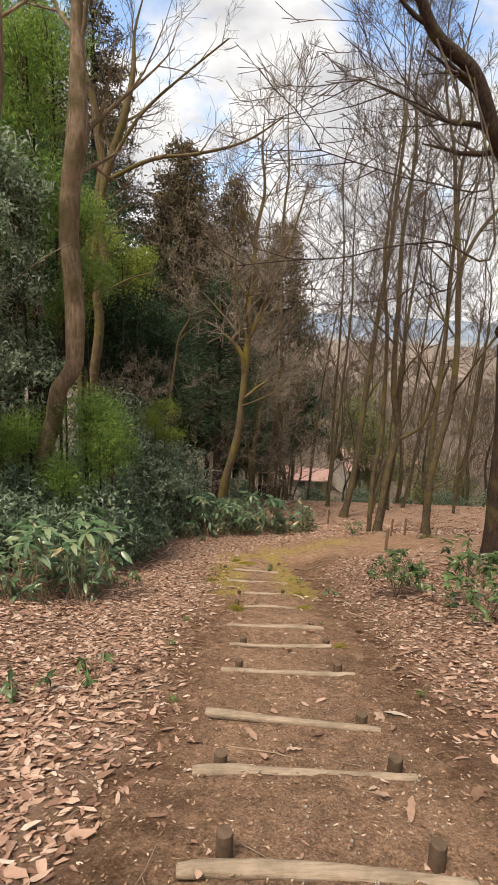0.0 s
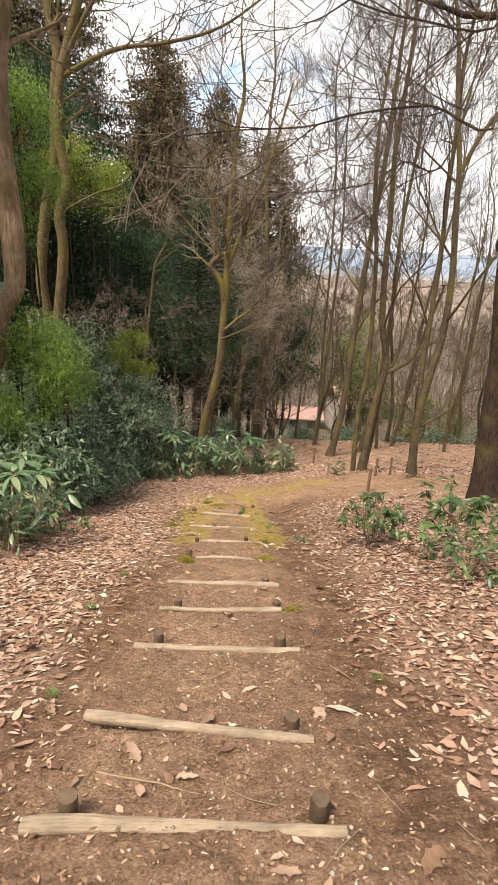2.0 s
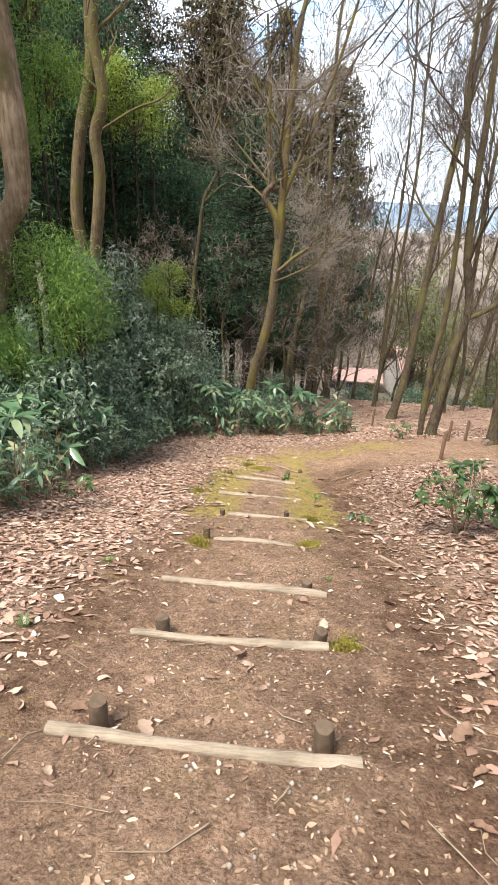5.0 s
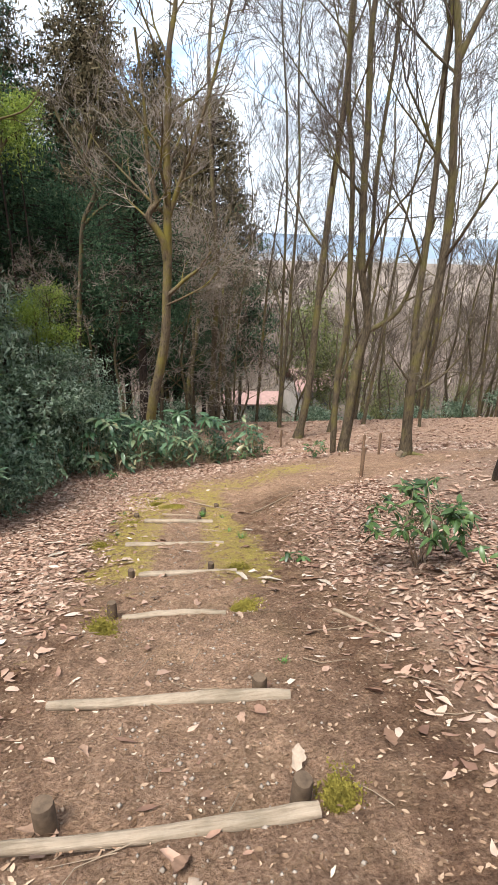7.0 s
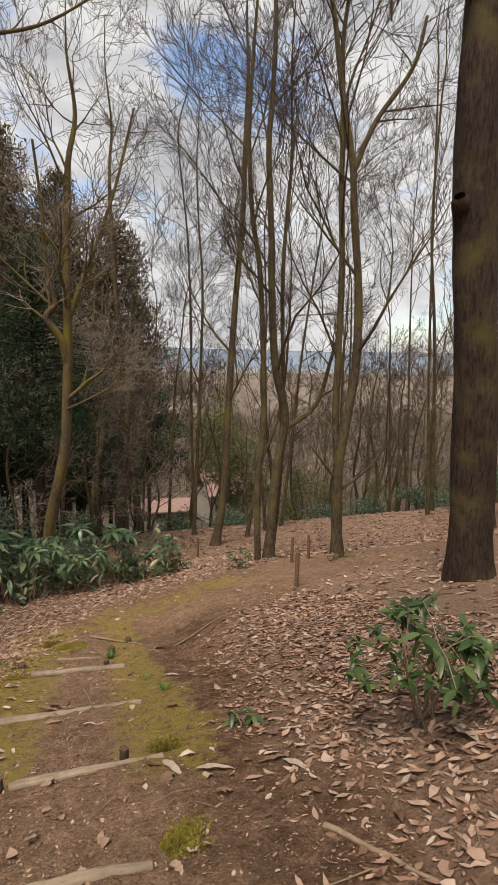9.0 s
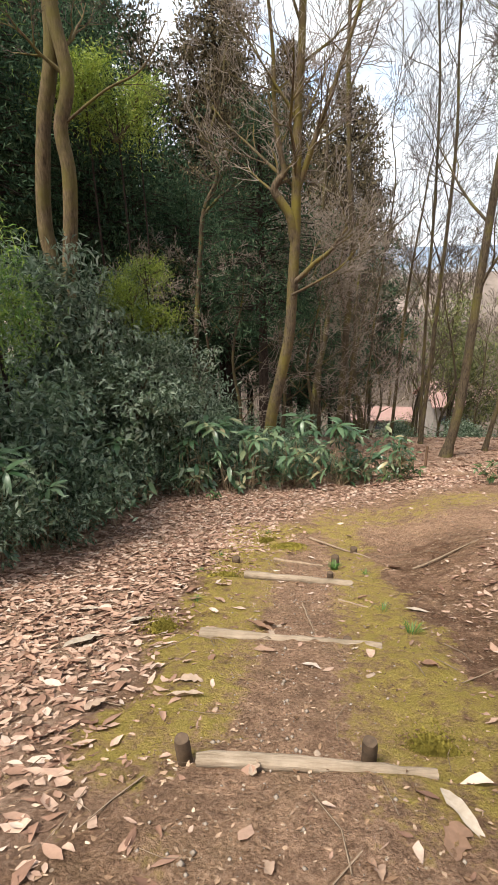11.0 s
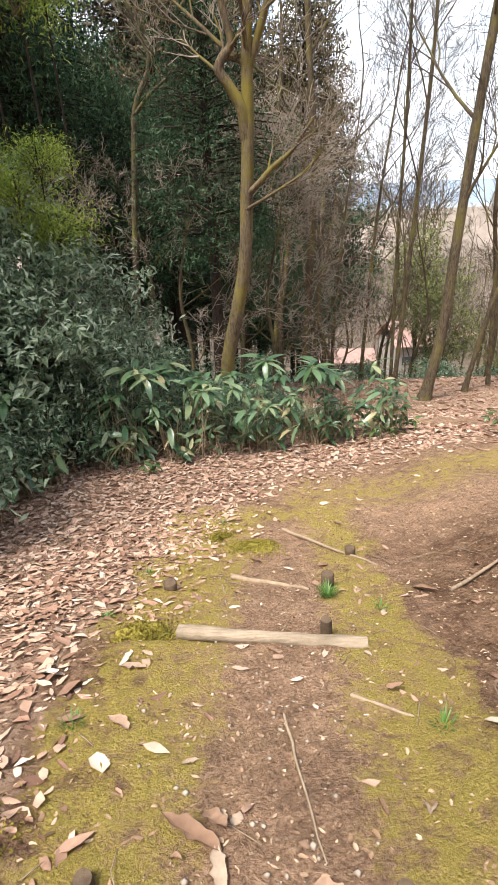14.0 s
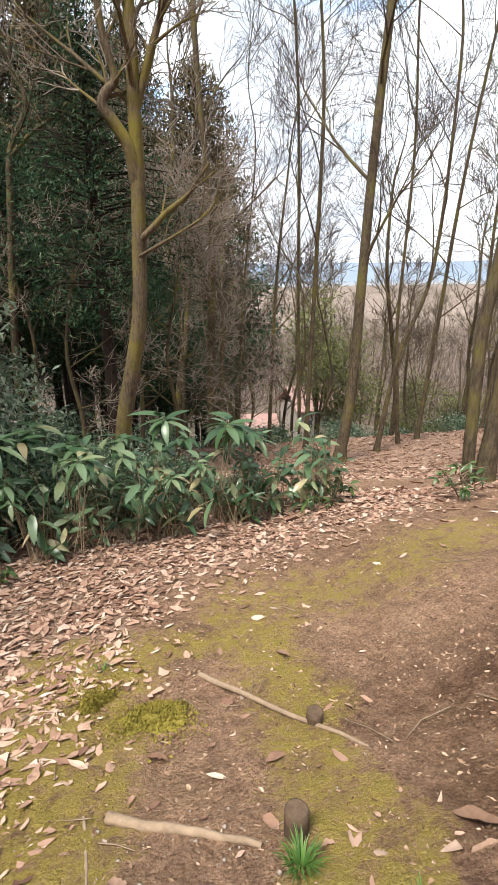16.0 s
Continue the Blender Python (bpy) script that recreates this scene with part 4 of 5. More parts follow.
# ---- woods behind: a few kinds, planted many times ----
def far_tree(seed, h, r, mat, twig, kids, thin, limb_len, limbs_from):
    x, y = 0.0, 400.0
    rng = random.Random(seed)
    z = hz(x, y)
    pts = [(x + rng.gauss(0, 0.25), y + rng.gauss(0, 0.25), z + h * k / 4) for k in range(5)]
    return bare_tree("tree", [(pts, r, r * 0.4)], "bare grey-brown tree in the woods below", mat, twig, seed, limbs_from, 12, limb_len, kids, top=3.0, thin=thin, group="bare woods below the slope")


rng0 = random.Random(77)
kinds = [far_tree(60, 11, 0.13, M_BARK_GREY, M_TWIG, (5, 5), 0.012, 3.8, 3.5), far_tree(61, 13, 0.16, M_BARK_GREY, M_TWIG_PALE, (5, 5), 0.014, 4.2, 5.0), far_tree(62, 9, 0.10, M_BARK_GREY, M_TWIG, (5, 5), 0.012, 3.2, 2.0)]
spots = []
for k in range(42):  # just below the crest
    spots.append((rng0.uniform(2, 34), rng0.uniform(30, 44), rng0.uniform(0.7, 1.05)))
for k in range(90):
    y = rng0.uniform(46, 130)
    spots.append((rng0.uniform(-5, 30) + (y - 30) * rng0.uniform(0.0, 0.75), y, rng0.uniform(0.9, 1.35)))
for k in range(24):  # right flank
    spots.append((rng0.uniform(16, 34), rng0.uniform(4, 24), rng0.uniform(0.8, 1.1)))
for k, (x, y, s) in enumerate(spots):
    if 10 < x < 32 and 68 < y < 82:
        continue
    src = kinds[k % 3]
    c = copy_thing(src, pose(x, y, hz(x, y), 0, 0, rng0.uniform(0, 360)) @ Matrix.Diagonal((s, s, s, 1)))
for k, (x, y, s) in enumerate([(-2, 33, 1.0), (0.5, 36, 1.1), (4.0, 34, 0.9)]):
    kinds[k].matrix_basis = pose(x, y, hz(x, y), 0, 0, 40 * k) @ Matrix.Diagonal((s, s, s, 1))


def far_crowns():
    """The bare woods further down, too far to tell tree from tree."""
    rng = np.random.RandomState(8)
    n = 2400
    y = rng.uniform(62, 380, n)
    x = rng.uniform(-0.15, 0.85, n) * y + rng.uniform(-8, 8, n)
    keep = ~((x > 4) & (x < 34) & (y > 60) & (y < 80))
    x, y = x[keep], y[keep]
    tall = rng.uniform(9, 15, len(x))
    per = 46
    c = np.repeat(np.stack([x, y, height(x, y) + tall * 0.55], -1), per, 0)
    t = np.repeat(tall, per)
    off = rng.normal(0, 1, c.shape) * np.stack([t * 0.16, t * 0.16, t * 0.22], -1)
    L, W = rng.uniform(1.5, 4.0, len(c)), rng.uniform(0.05, 0.16, len(c))
    lean, a = rng.normal(0, 0.3, (len(c), 2)), rng.uniform(0, 6.28, len(c))
    p = c + off
    up = np.stack([lean[:, 0], lean[:, 1], np.ones(len(c))], -1) * (L / 2)[:, None]
    side = np.stack([np.cos(a), np.sin(a), np.zeros(len(c))], -1) * (W / 2)[:, None]
    V = np.stack([p - up - side, p - up + side, p + up], 1).reshape(-1, 3)
    F = np.arange(len(c) * 3).reshape(-1, 3)
    me = set_mesh(bpy.data.meshes.new("far_woods"), V.tolist(), F.tolist(), False)
    me.materials.append(M_HAZEL)
    tagged(new("far_woods", me), "grey-brown bare woods covering the valley slope", "woods", kind="stuff")


far_crowns()

# low tangled bare shrubs in front of the cedars
tangle = bare_tree("tree", [([(1.6, 24.5, -8.1), (1.7, 24.5, -6.5), (1.5, 24.4, -4.8), (1.8, 24.4, -3.2)], 0.07, 0.03)], "small tangled bare tree before dark cedars", M_BARK_GREY, M_TWIG_PALE, 70, 0.8, 12, 2.6, (5, 5, 3), top=1.5, thin=0.006, spread=(35, 75), group="tangled bare undergrowth")
for k, (x, y, s) in enumerate([(-0.9, 24.0, 1.05), (3.2, 26.5, 1.2), (-2.2, 25.5, 1.1), (2.3, 29.5, 1.5), (4.2, 31.5, 1.4), (0.6, 27.0, 1.3), (-4.0, 23.0, 0.9)]):
    copy_thing(tangle, pose(x, y, hz(x, y), 0, 0, 77 * k) @ Matrix.Diagonal((s, s, s, 1)))


# ---- cedars ----
def cedar(x, y, h, width, seed, rusty, clear, dense=13, leaf=(0.42, 0.13), per=9):
    rng = np.random.RandomState(seed)
    z = hz(x, y)
    tree = thing("cedar_tree", (x, y, z), "tall dark cedar with rusty brown upper crown" if rusty else "tall dark green cedar", "tree", "cedars behind the path")
    t = Tubes()
    line = [Vector((0, 0, -0.3)), Vector((0.05, 0, h * 0.3)), Vector((0, 0.05, h * 0.7)), Vector((0, 0, h * 0.98))]
    t.tube(*smooth_line(line, [h * 0.017, h * 0.014, h * 0.008, 0.03], 4), n=10, rough=0.08)
    low, high, limbs = [], [], Tubes()
    n = int(h * dense)
    for k in range(n):
        u = clear + (1 - clear) * (k + rng.rand()) / n
        w = width * (1 - (u - clear) / (1 - clear)) ** 0.55 * min(1, 0.45 + 3 * (u - clear)) * (1 + 0.12 * math.sin(9 * u + seed)) + 0.12
        a, L = rng.rand() * 6.283, w * rng.uniform(0.7, 1.08)
        tip = Vector((math.cos(a) * L, math.sin(a) * L, u * h + L * rng.uniform(-0.25, 0.2)))
        root = Vector((0, 0, u * h))
        if L > 1.0:
            limbs.tube([root, root.lerp(tip, 0.55) + Vector((0, 0, 0.1 * L)), tip], [0.03, 0.02, 0.008], 3)
        for s in np.linspace(0.45, 1.0, max(2, int(L * 2.2))):
            p = root.lerp(tip, float(s))
            (high if rusty and u > 0.5 + 0.25 * rng.rand() else low).append((p.x + rng.normal(0, 0.18), p.y + rng.normal(0, 0.18), p.z + rng.normal(0, 0.15)))
    part("trunk", t.mesh("trunk", M_BARK_CEDAR), M_BARK_CEDAR, tree)
    tagged(part("branchwork", limbs.mesh("branchwork", M_BARK_CEDAR), M_BARK_CEDAR, tree), kind="stuff")
    part("crown", leaf_cloud("crown", low, per, rng, leaf[0], leaf[1], 0.26, 0.8, 0.5, M_CEDAR, 0.22), M_CEDAR, tree)
    if high:
        part("upper_crown", leaf_cloud("upper_crown", high, per, rng, leaf[0], leaf[1], 0.26, 1.0, 0.4, M_CEDAR_TOP, 0.05), M_CEDAR_TOP, tree)
    return tree


C1 = cedar(-4.35, 56, 14.6 - hz(-4.35, 56), 6.4, 1, True, 0.40, 14, (0.38, 0.11), 13)
C2 = cedar(0.66, 52, 13.0 - hz(0.66, 52), 6.0, 2, True, 0.40, 14, (0.38, 0.11), 13)
C3 = cedar(-0.02, 24.0, 11.0, 2.5, 3, False, 0.42, 16, (0.17, 0.038), 24)
C4 = cedar(4.6, 45, 8.4 - hz(4.6, 45), 5.8, 4, True, 0.28, 18, (0.36, 0.10), 13)
C5 = cedar(-8.6, 38, 19.5 - hz(-8.6, 38), 5.2, 5, True, 0.33, 13, (0.36, 0.10), 13)
for src, x, y, s in ((C3, -6.2, 28, 1.45), (C3, -3.2, 29, 0.98), (C3, -9.5, 24, 1.7), (C3, -4.9, 27.5, 1.0), (C3, -8.8, 23.5, 1.4), (C5, -12, 37, 1.0), (C4, -3.0, 38, 1.0), (C1, -16, 48, 1.05), (C3, -12.5, 20, 1.8), (C3, 2.4, 36, 0.9), (C3, -6.0, 34, 1.3), (C3, 0.2, 33, 1.0), (C5, -19, 30, 1.0), (C3, -1.6, 40, 1.4), (C3, 1.6, 42, 1.2), (C3, -4.4, 43, 1.7), (C3, -8.0, 31, 1.8), (C3, -10.5, 28, 1.7), (C3, -2.0, 31.5, 1.15), (C3, 3.6, 40, 1.0), (C3, -7.2, 46, 1.8), (C3, -11.5, 33, 1.9), (C3, -5.2, 36, 1.6), (C3, -0.8, 47, 1.6), (C3, 2.0, 48, 1.5)):
    copy_thing(src, pose(x, y, hz(x, y), 0, 0, 130 * x) @ Matrix.Diagonal((s, s, s, 1)))


# ---- evergreen undergrowth ----
def bush(name, label, seed, size, clumps, per, leaf, mat, spread=0.13, tilt=0.7, droop=0.35, hang=0.0, stems=7, shell=0.55, group="", category="bush"):
    rng = np.random.RandomState(seed)
    b = thing(name, (0, 0, 0), label, category, group)
    t = Tubes()
    pts = []
    lobes = []
    for k in range(11):
        d = rng.normal(0, 1, 3)
        d[2] = abs(d[2]) - 0.35
        d *= rng.uniform(0.35, 0.95) / np.linalg.norm(d)
        lobes.append((d[0] * size[0], d[1] * size[1], size[2] * (0.42 + 0.5 * d[2]), rng.uniform(0.25, 0.55)))
    for k in range(clumps):
        lx, ly, lz, lr = lobes[k % 11]
        d = rng.normal(0, 1, 3)
        d *= (shell + (1 - shell) * rng.rand() ** 0.5) * lr / np.linalg.norm(d)
        pts.append((lx + d[0] * size[0], ly + d[1] * size[1], max(0.05, lz + d[2] * size[2] * 0.45)))
    for k in range(stems):
        p = pts[rng.randint(len(pts))]
        t.tube([Vector((0.1 * rng.normal(), 0.1 * rng.normal(), -0.1)), Vector((p[0] * 0.4, p[1] * 0.4, p[2] * 0.55)), Vector(p)], [0.03, 0.018, 0.006], 5)
    tagged(part("stem", t.mesh("stem", M_BARK_GREY), M_BARK_GREY, b), kind="stuff")
    part("foliage", leaf_cloud("foliage", pts, per, rng, leaf[0], leaf[1], spread, tilt, droop, mat, hang), mat, b)
    return b


def plant(src, spots, seed, sink=0.05):
    """The source bush goes to the first spot, copies to the others."""
    rng = random.Random(seed)
    raised = []
    for k, (x, y, z, s) in enumerate(spots):
        m = pose(x, y, hz(x, y) + z - sink, 0, 0, rng.uniform(0, 360)) @ Matrix.Diagonal((s, s, s * rng.uniform(0.9, 1.1), 1))
        at = copy_thing(src, m) if k else src
        if k == 0:
            first = m
        raised.append((at, z / s))
    src.matrix_basis = first
    for at, drop in raised:  # raised foliage stands on a slender trunk of its own
        if drop > 0.8:
            t = Tubes()
            t.tube(*smooth_line([Vector((0.1, 0.05, -drop - 0.2)), Vector((0.05, -0.04, -drop * 0.5)), Vector((0, 0, 0.7))], [0.045, 0.035, 0.02], 4), n=7)
            part("trunk", t.mesh("trunk", M_BARK_CEDAR), M_BARK_CEDAR, at)


UNDER = "evergreen undergrowth left of the path"
b1 = bush("evergreen_bush", "dense dark glossy evergreen bush on the bank", 1, (1.3, 1.2, 2.2), 300, 8, (0.165, 0.058), M_BUSH, 0.14, group="dark evergreen bushes on the bank")
plant(b1, [(-3.2, 13.2, 0, 1.0), (-2.7, 12.2, 0, 0.85), (-3.7, 12.0, 0, 0.9), (-2.3, 12.9, 0, 0.8), (-2.2, 15.0, 0, 0.9), (-1.3, 16.6, 0, 0.85), (-4.6, 12.4, 0, 1.1), (-3.4, 16.0, 0, 1.1), (-0.4, 18.4, 0, 0.8), (-4.8, 15.2, 0, 1.3), (-2.3, 18.2, 0, 1.1), (-5.5, 10.5, 0, 1.1), (-6.5, 13.5, 0, 1.3), (-1.0, 20.6, 0, 0.8), (-5.0, 18.5, 0, 1.3), (-3.2, 20.5, 0, 1.1), (-6.0, 8.0, 0, 1.0), (-4.6, 7.4, 0, 0.7), (-7.5, 16.5, 0, 1.4), (-3.0, 10.3, 0, 0.85), (-3.9, 10.0, 0, 1.0), (-2.5, 10.9, 0, 0.75), (-4.9, 9.3, 0, 1.0), (-3.4, 9.0, 0, 0.7),
           (-1.5, 14.7, 0, 0.5), (-0.9, 15.3, 0, 0.55), (-0.3, 15.7, 0, 0.5), (0.3, 15.9, 0, 0.5), (0.9, 16.1, 0, 0.45), (1.5, 16.3, 0, 0.4), (-1.9, 13.6, 0, 0.5), (-0.6, 16.6, 0, 0.7), (0.4, 17.0, 0, 0.6), (1.3, 17.2, 0, 0.45), (-2.0, 12.0, 0, 0.45), (-2.2, 10.6, 0, 0.4), (-2.3, 8.8, 0, 0.4), (2.0, 15.9, 0, 0.3)], 5)
b2 = bush("evergreen_bush", "grey-green leafy evergreen bush with some pale leaves", 2, (1.3, 1.3, 2.6), 250, 8, (0.185, 0.056), M_OAK, 0.16, group="grey-green evergreen bushes")
plant(b2, [(-2.9, 14.4, 0.2, 1.05), (-4.0, 17.6, 0.5, 1.25), (-1.9, 17.0, 0, 0.85), (-5.1, 12.5, 6.5, 0.95), (-4.7, 12.6, 5.4, 0.8), (-5.6, 12.3, 4.4, 1.0), (-4.8, 12.8, 3.6, 0.9), (-5.5, 12.2, 2.4, 1.0), (-4.5, 12.6, 7.4, 0.85), (-6.6, 11.5, 4.0, 1.2), (-6.8, 11.5, 6.4, 1.2), (-1.6, 15.9, 1.7, 0.75), (-2.6, 15.7, 2.0, 0.95), (-3.5, 15.0, 1.8, 1.0), (-0.9, 16.2, 0.9, 0.7), (-1.8, 14.9, 1.2, 0.75), (-2.6, 14.8, 0.8, 0.8), (-1.0, 15.2, 0.6, 0.65), (19.8, 22.0, 5.6, 1.2), (20.4, 22.4, 4.2, 1.2), (19.4, 22.4, 3.0, 1.0), (-4.35, 9.8, 3.4, 0.55), (-4.5, 9.9, 4.5, 0.6), (-4.4, 9.8, 5.6, 0.6), (-4.7, 9.9, 2.5, 0.5)], 6)
b3 = bush("bamboo_clump", "drooping bright green feathery bamboo foliage", 3, (0.85, 0.8, 2.0), 260, 13, (0.15, 0.018), M_BAMBOO, 0.20, 0.6, 0.8, hang=0.42, shell=0.15, group="bamboo foliage", category="bamboo")
plant(b3, [(-2.6, 11.5, 2.5, 0.9), (-2.35, 11.8, 2.2, 0.8), (-4.1, 11.5, 2.2, 0.8), (-3.0, 11.9, 3.0, 0.8), (-3.5, 13.6, 7.6, 0.85), (-3.4, 13.8, 6.4, 0.8), (-3.9, 13.6, 5.4, 0.8), (-4.6, 13.6, 8.0, 1.0), (-4.5, 13.8, 9.4, 1.0), (-4.6, 13.8, 10.6, 1.1), (-5.6, 14.2, 9.0, 1.2), (-3.2, 10.9, 1.5, 0.7), (-4.6, 10.9, 2.0, 0.8), (-5.4, 15.2, 11.0, 1.3), (-6.2, 14.6, 11.6, 1.2), (-5.0, 14.6, 7.2, 1.0), (-4.2, 14.4, 11.6, 1.0), (-6.4, 15.0, 8.0, 1.2)], 7)
b4 = bush("leafy_branch", "yellow-green drooping leaves before dark cedars", 4, (1.0, 0.9, 1.2), 190, 12, (0.15, 0.03), M_LIME, 0.24, 0.6, 0.6, hang=0.40, shell=0.1, group="yellow-green foliage", category="foliage")
plant(b4, [(-4.5, 24.9, 10.4, 1.2), (-6.4, 25.0, 11.2, 1.1), (-3.9, 25.1, 11.4, 0.9), (-5.4, 24.8, 11.7, 1.1), (-1.45, 15.7, 2.9, 0.5), (-1.85, 15.6, 3.3, 0.5), (-1.6, 15.8, 3.75, 0.4)], 8)
b5 = bush("young_bamboo", "green young bamboo stand below the crest", 5, (2.2, 2.2, 6.5), 420, 9, (0.32, 0.06), M_THICKET, 0.35, 0.7, 0.6, hang=0.3, group="green thickets below the crest", category="bamboo")
plant(b5, [(13.0, 46, 5.0, 1.5), (15.4, 47, 2.5, 1.3), (17.8, 41, 0.8, 0.95), (19.8, 40, 0.5, 0.85), (9.5, 44, 0.2, 0.7), (24, 40, 1, 0.7), (29, 38, 1, 0.7)], 9)
b6 = bush("low_hedge", "low dark green bushes along the crest", 6, (1.6, 1.0, 1.5), 220, 9, (0.16, 0.06), M_BUSH, 0.16, group="dark bushes along the crest")
plant(b6, [(5.5, 31, 0.3, 1.0), (8.4, 30.4, 0.2, 1.0), (9.4, 30.8, 0, 0.9), (14.5, 31, 0.3, 1.0), (17.5, 31.5, 0.6, 1.1), (21, 30.5, 0.6, 1.1), (25, 28, 0.4, 1.2), (29, 24, 0.3, 1.3), (23, 31, 0.6, 1.1), (12, 32, 0.3, 0.9), (33, 20, 0.3, 1.3), (27, 16, 0.3, 1.2), (-1.8, 27.5, 0, 1.1), (0.8, 29.5, 0, 1.2), (-4.2, 26.0, 0, 1.3), (-6.5, 24.0, 0, 1.4), (2.4, 32.0, 0, 1.2), (-2.5, 32.5, 0, 1.4), (-8.5, 27.0, 0, 1.5), (-0.6, 34.5, 0, 1.5), (-5.5, 31.0, 0, 1.5), (4.5, 34.5, 0, 1.2)], 10)


# ---- broad bamboo grass along the bank ----
SASA_LEAVES = [one_leaf("leaf", 0.28, 0.080, 0.6, 0.25, M_SASA), one_leaf("leaf", 0.23, 0.070, 1.0, 0.2, M_SASA), one_leaf("leaf", 0.30, 0.084, 0.4, 0.3, M_SASA)]
SASA_DRY = one_leaf("leaf", 0.22, 0.04, 1.1, 0.5, M_SASA_DRY)


def sasa(seed, h, n, label, whorl=False):
    rng = random.Random(seed)
    b = thing("bamboo_grass", (0, 0, 0), label, "bamboo grass", "bamboo grass along the bank")
    t = Tubes()
    lean = Vector((rng.uniform(-0.2, 0.2), rng.uniform(-0.25, 0.05), 0))
    tops = []
    for s in range(2):
        tip = Vector((lean.x + rng.uniform(-0.15, 0.15), lean.y + rng.uniform(-0.15, 0.15), h * rng.uniform(0.75, 1.0)))
        root = Vector((rng.uniform(-0.08, 0.08), rng.uniform(-0.08, 0.08), -0.05))
        pts = [root, root.lerp(tip, 0.5) + Vector((0, 0, 0.08)), tip]
        t.tube(*smooth_line(pts, [0.005, 0.004, 0.0025], 3), n=4)
        tops.append((root, tip))
    for s in range(4):  # dead stalks without leaves
        root = Vector((rng.uniform(-0.2, 0.2), rng.uniform(-0.2, 0.2), -0.05))
        tip = root + Vector((rng.uniform(-0.3, 0.3), rng.uniform(-0.35, 0.15), h * rng.uniform(0.35, 0.7)))
        t.tube([root, root.lerp(tip, 0.6) + Vector((0, 0, 0.05)), tip], [0.005, 0.004, 0.002], 4)
    part("stem", t.mesh("stem", M_SASA_DRY), M_SASA_DRY, b, "tan dry stalks")
    for k in range(n):
        root, tip = tops[k % 2]
        p = root.lerp(tip, 1.0 - 0.75 * rng.random() ** 1.5)
        ob = part("leaf", SASA_DRY if rng.random() < 0.16 else SASA_LEAVES[k % 3], M_SASA, b)
        ob.matrix_local = pose(p.x, p.y, p.z, rng.uniform(-45, 45), rng.uniform(-45, 40), rng.uniform(0, 360)) @ Matrix.Scale(rng.uniform(0.55, 1.0), 4)
        if whorl:  # a spreading rosette at the tip of each stem
            q = tip - Vector((0, 0, 0.06 * rng.random()))
            ob.data = SASA_LEAVES[k % 3]
            ob.matrix_local = pose(q.x, q.y, q.z, rng.uniform(-12, 12), rng.uniform(-25, 35), 360 * k / n * 2 + rng.uniform(-15, 15)) @ Matrix.Scale(rng.uniform(0.75, 1.1), 4)
    return b


sasas = [sasa(s, h, n, "tall bamboo grass with broad green leaves and tan stalks") for s, h, n in ((1, 0.9, 12), (2, 0.7, 11), (3, 1.0, 12), (4, 0.5, 10))]
sasas.append(sasa(5, 1.1, 14, "tall bamboo grass with spreading rosettes of broad leaves", True))
rng1 = random.Random(5)
places = []
for k in range(185):  # along the far side of the bend
    u = rng1.random()
    x = -2.2 + 5.4 * u
    y0 = 14.3 + 0.95 * max(0, (x + 0.5)) / 3.2
    y = y0 + abs(rng1.gauss(0, 0.9 if x < 1.5 else 0.4)) + 0.1
    if x > 2.5 and rng1.random() < 0.5:
        continue
    places.append((x, y))
for k in range(105):  # left bank
    y = rng1.uniform(6.3, 14.2)
    edge = np.interp(y, [6, 7.5, 8.5, 10, 12, 14.3], [-2.4, -1.9, -1.75, -1.95, -1.75, -1.0])
    places.append((edge - abs(rng1.gauss(0, 0.55)) - 0.08, y))
for k in range(45):  # thick clump nearest the steps
    places.append((rng1.uniform(-3.4, -1.65), rng1.uniform(6.5, 8.6)))
for k, (x, y) in enumerate(places):
    s = rng1.uniform(0.6, 1.25)
    m = pose(x, y, hz(x, y), 0, 0, rng1.uniform(0, 360)) @ Matrix.Diagonal((s, s, s, 1))
    copy_thing(sasas[k % 5], m)
for k, src in enumerate(sasas):
    x, y = ((-2.0, 7.0), (-0.5, 14.9), (1.2, 15.3), (2.6, 15.5), (1.9, 15.4))[k]
    src.matrix_basis = pose(x, y, hz(x, y))


# ---- broad-leaved shrubs on the right bank and by the tree roots ----
SHRUB_LEAVES = [one_leaf("leaf", 0.13, 0.040, 0.6, 0.25, M_SHRUB), one_leaf("leaf", 0.10, 0.034, 0.8, 0.2, M_SHRUB), one_leaf("leaf", 0.15, 0.046, 0.45, 0.3, M_SHRUB)]


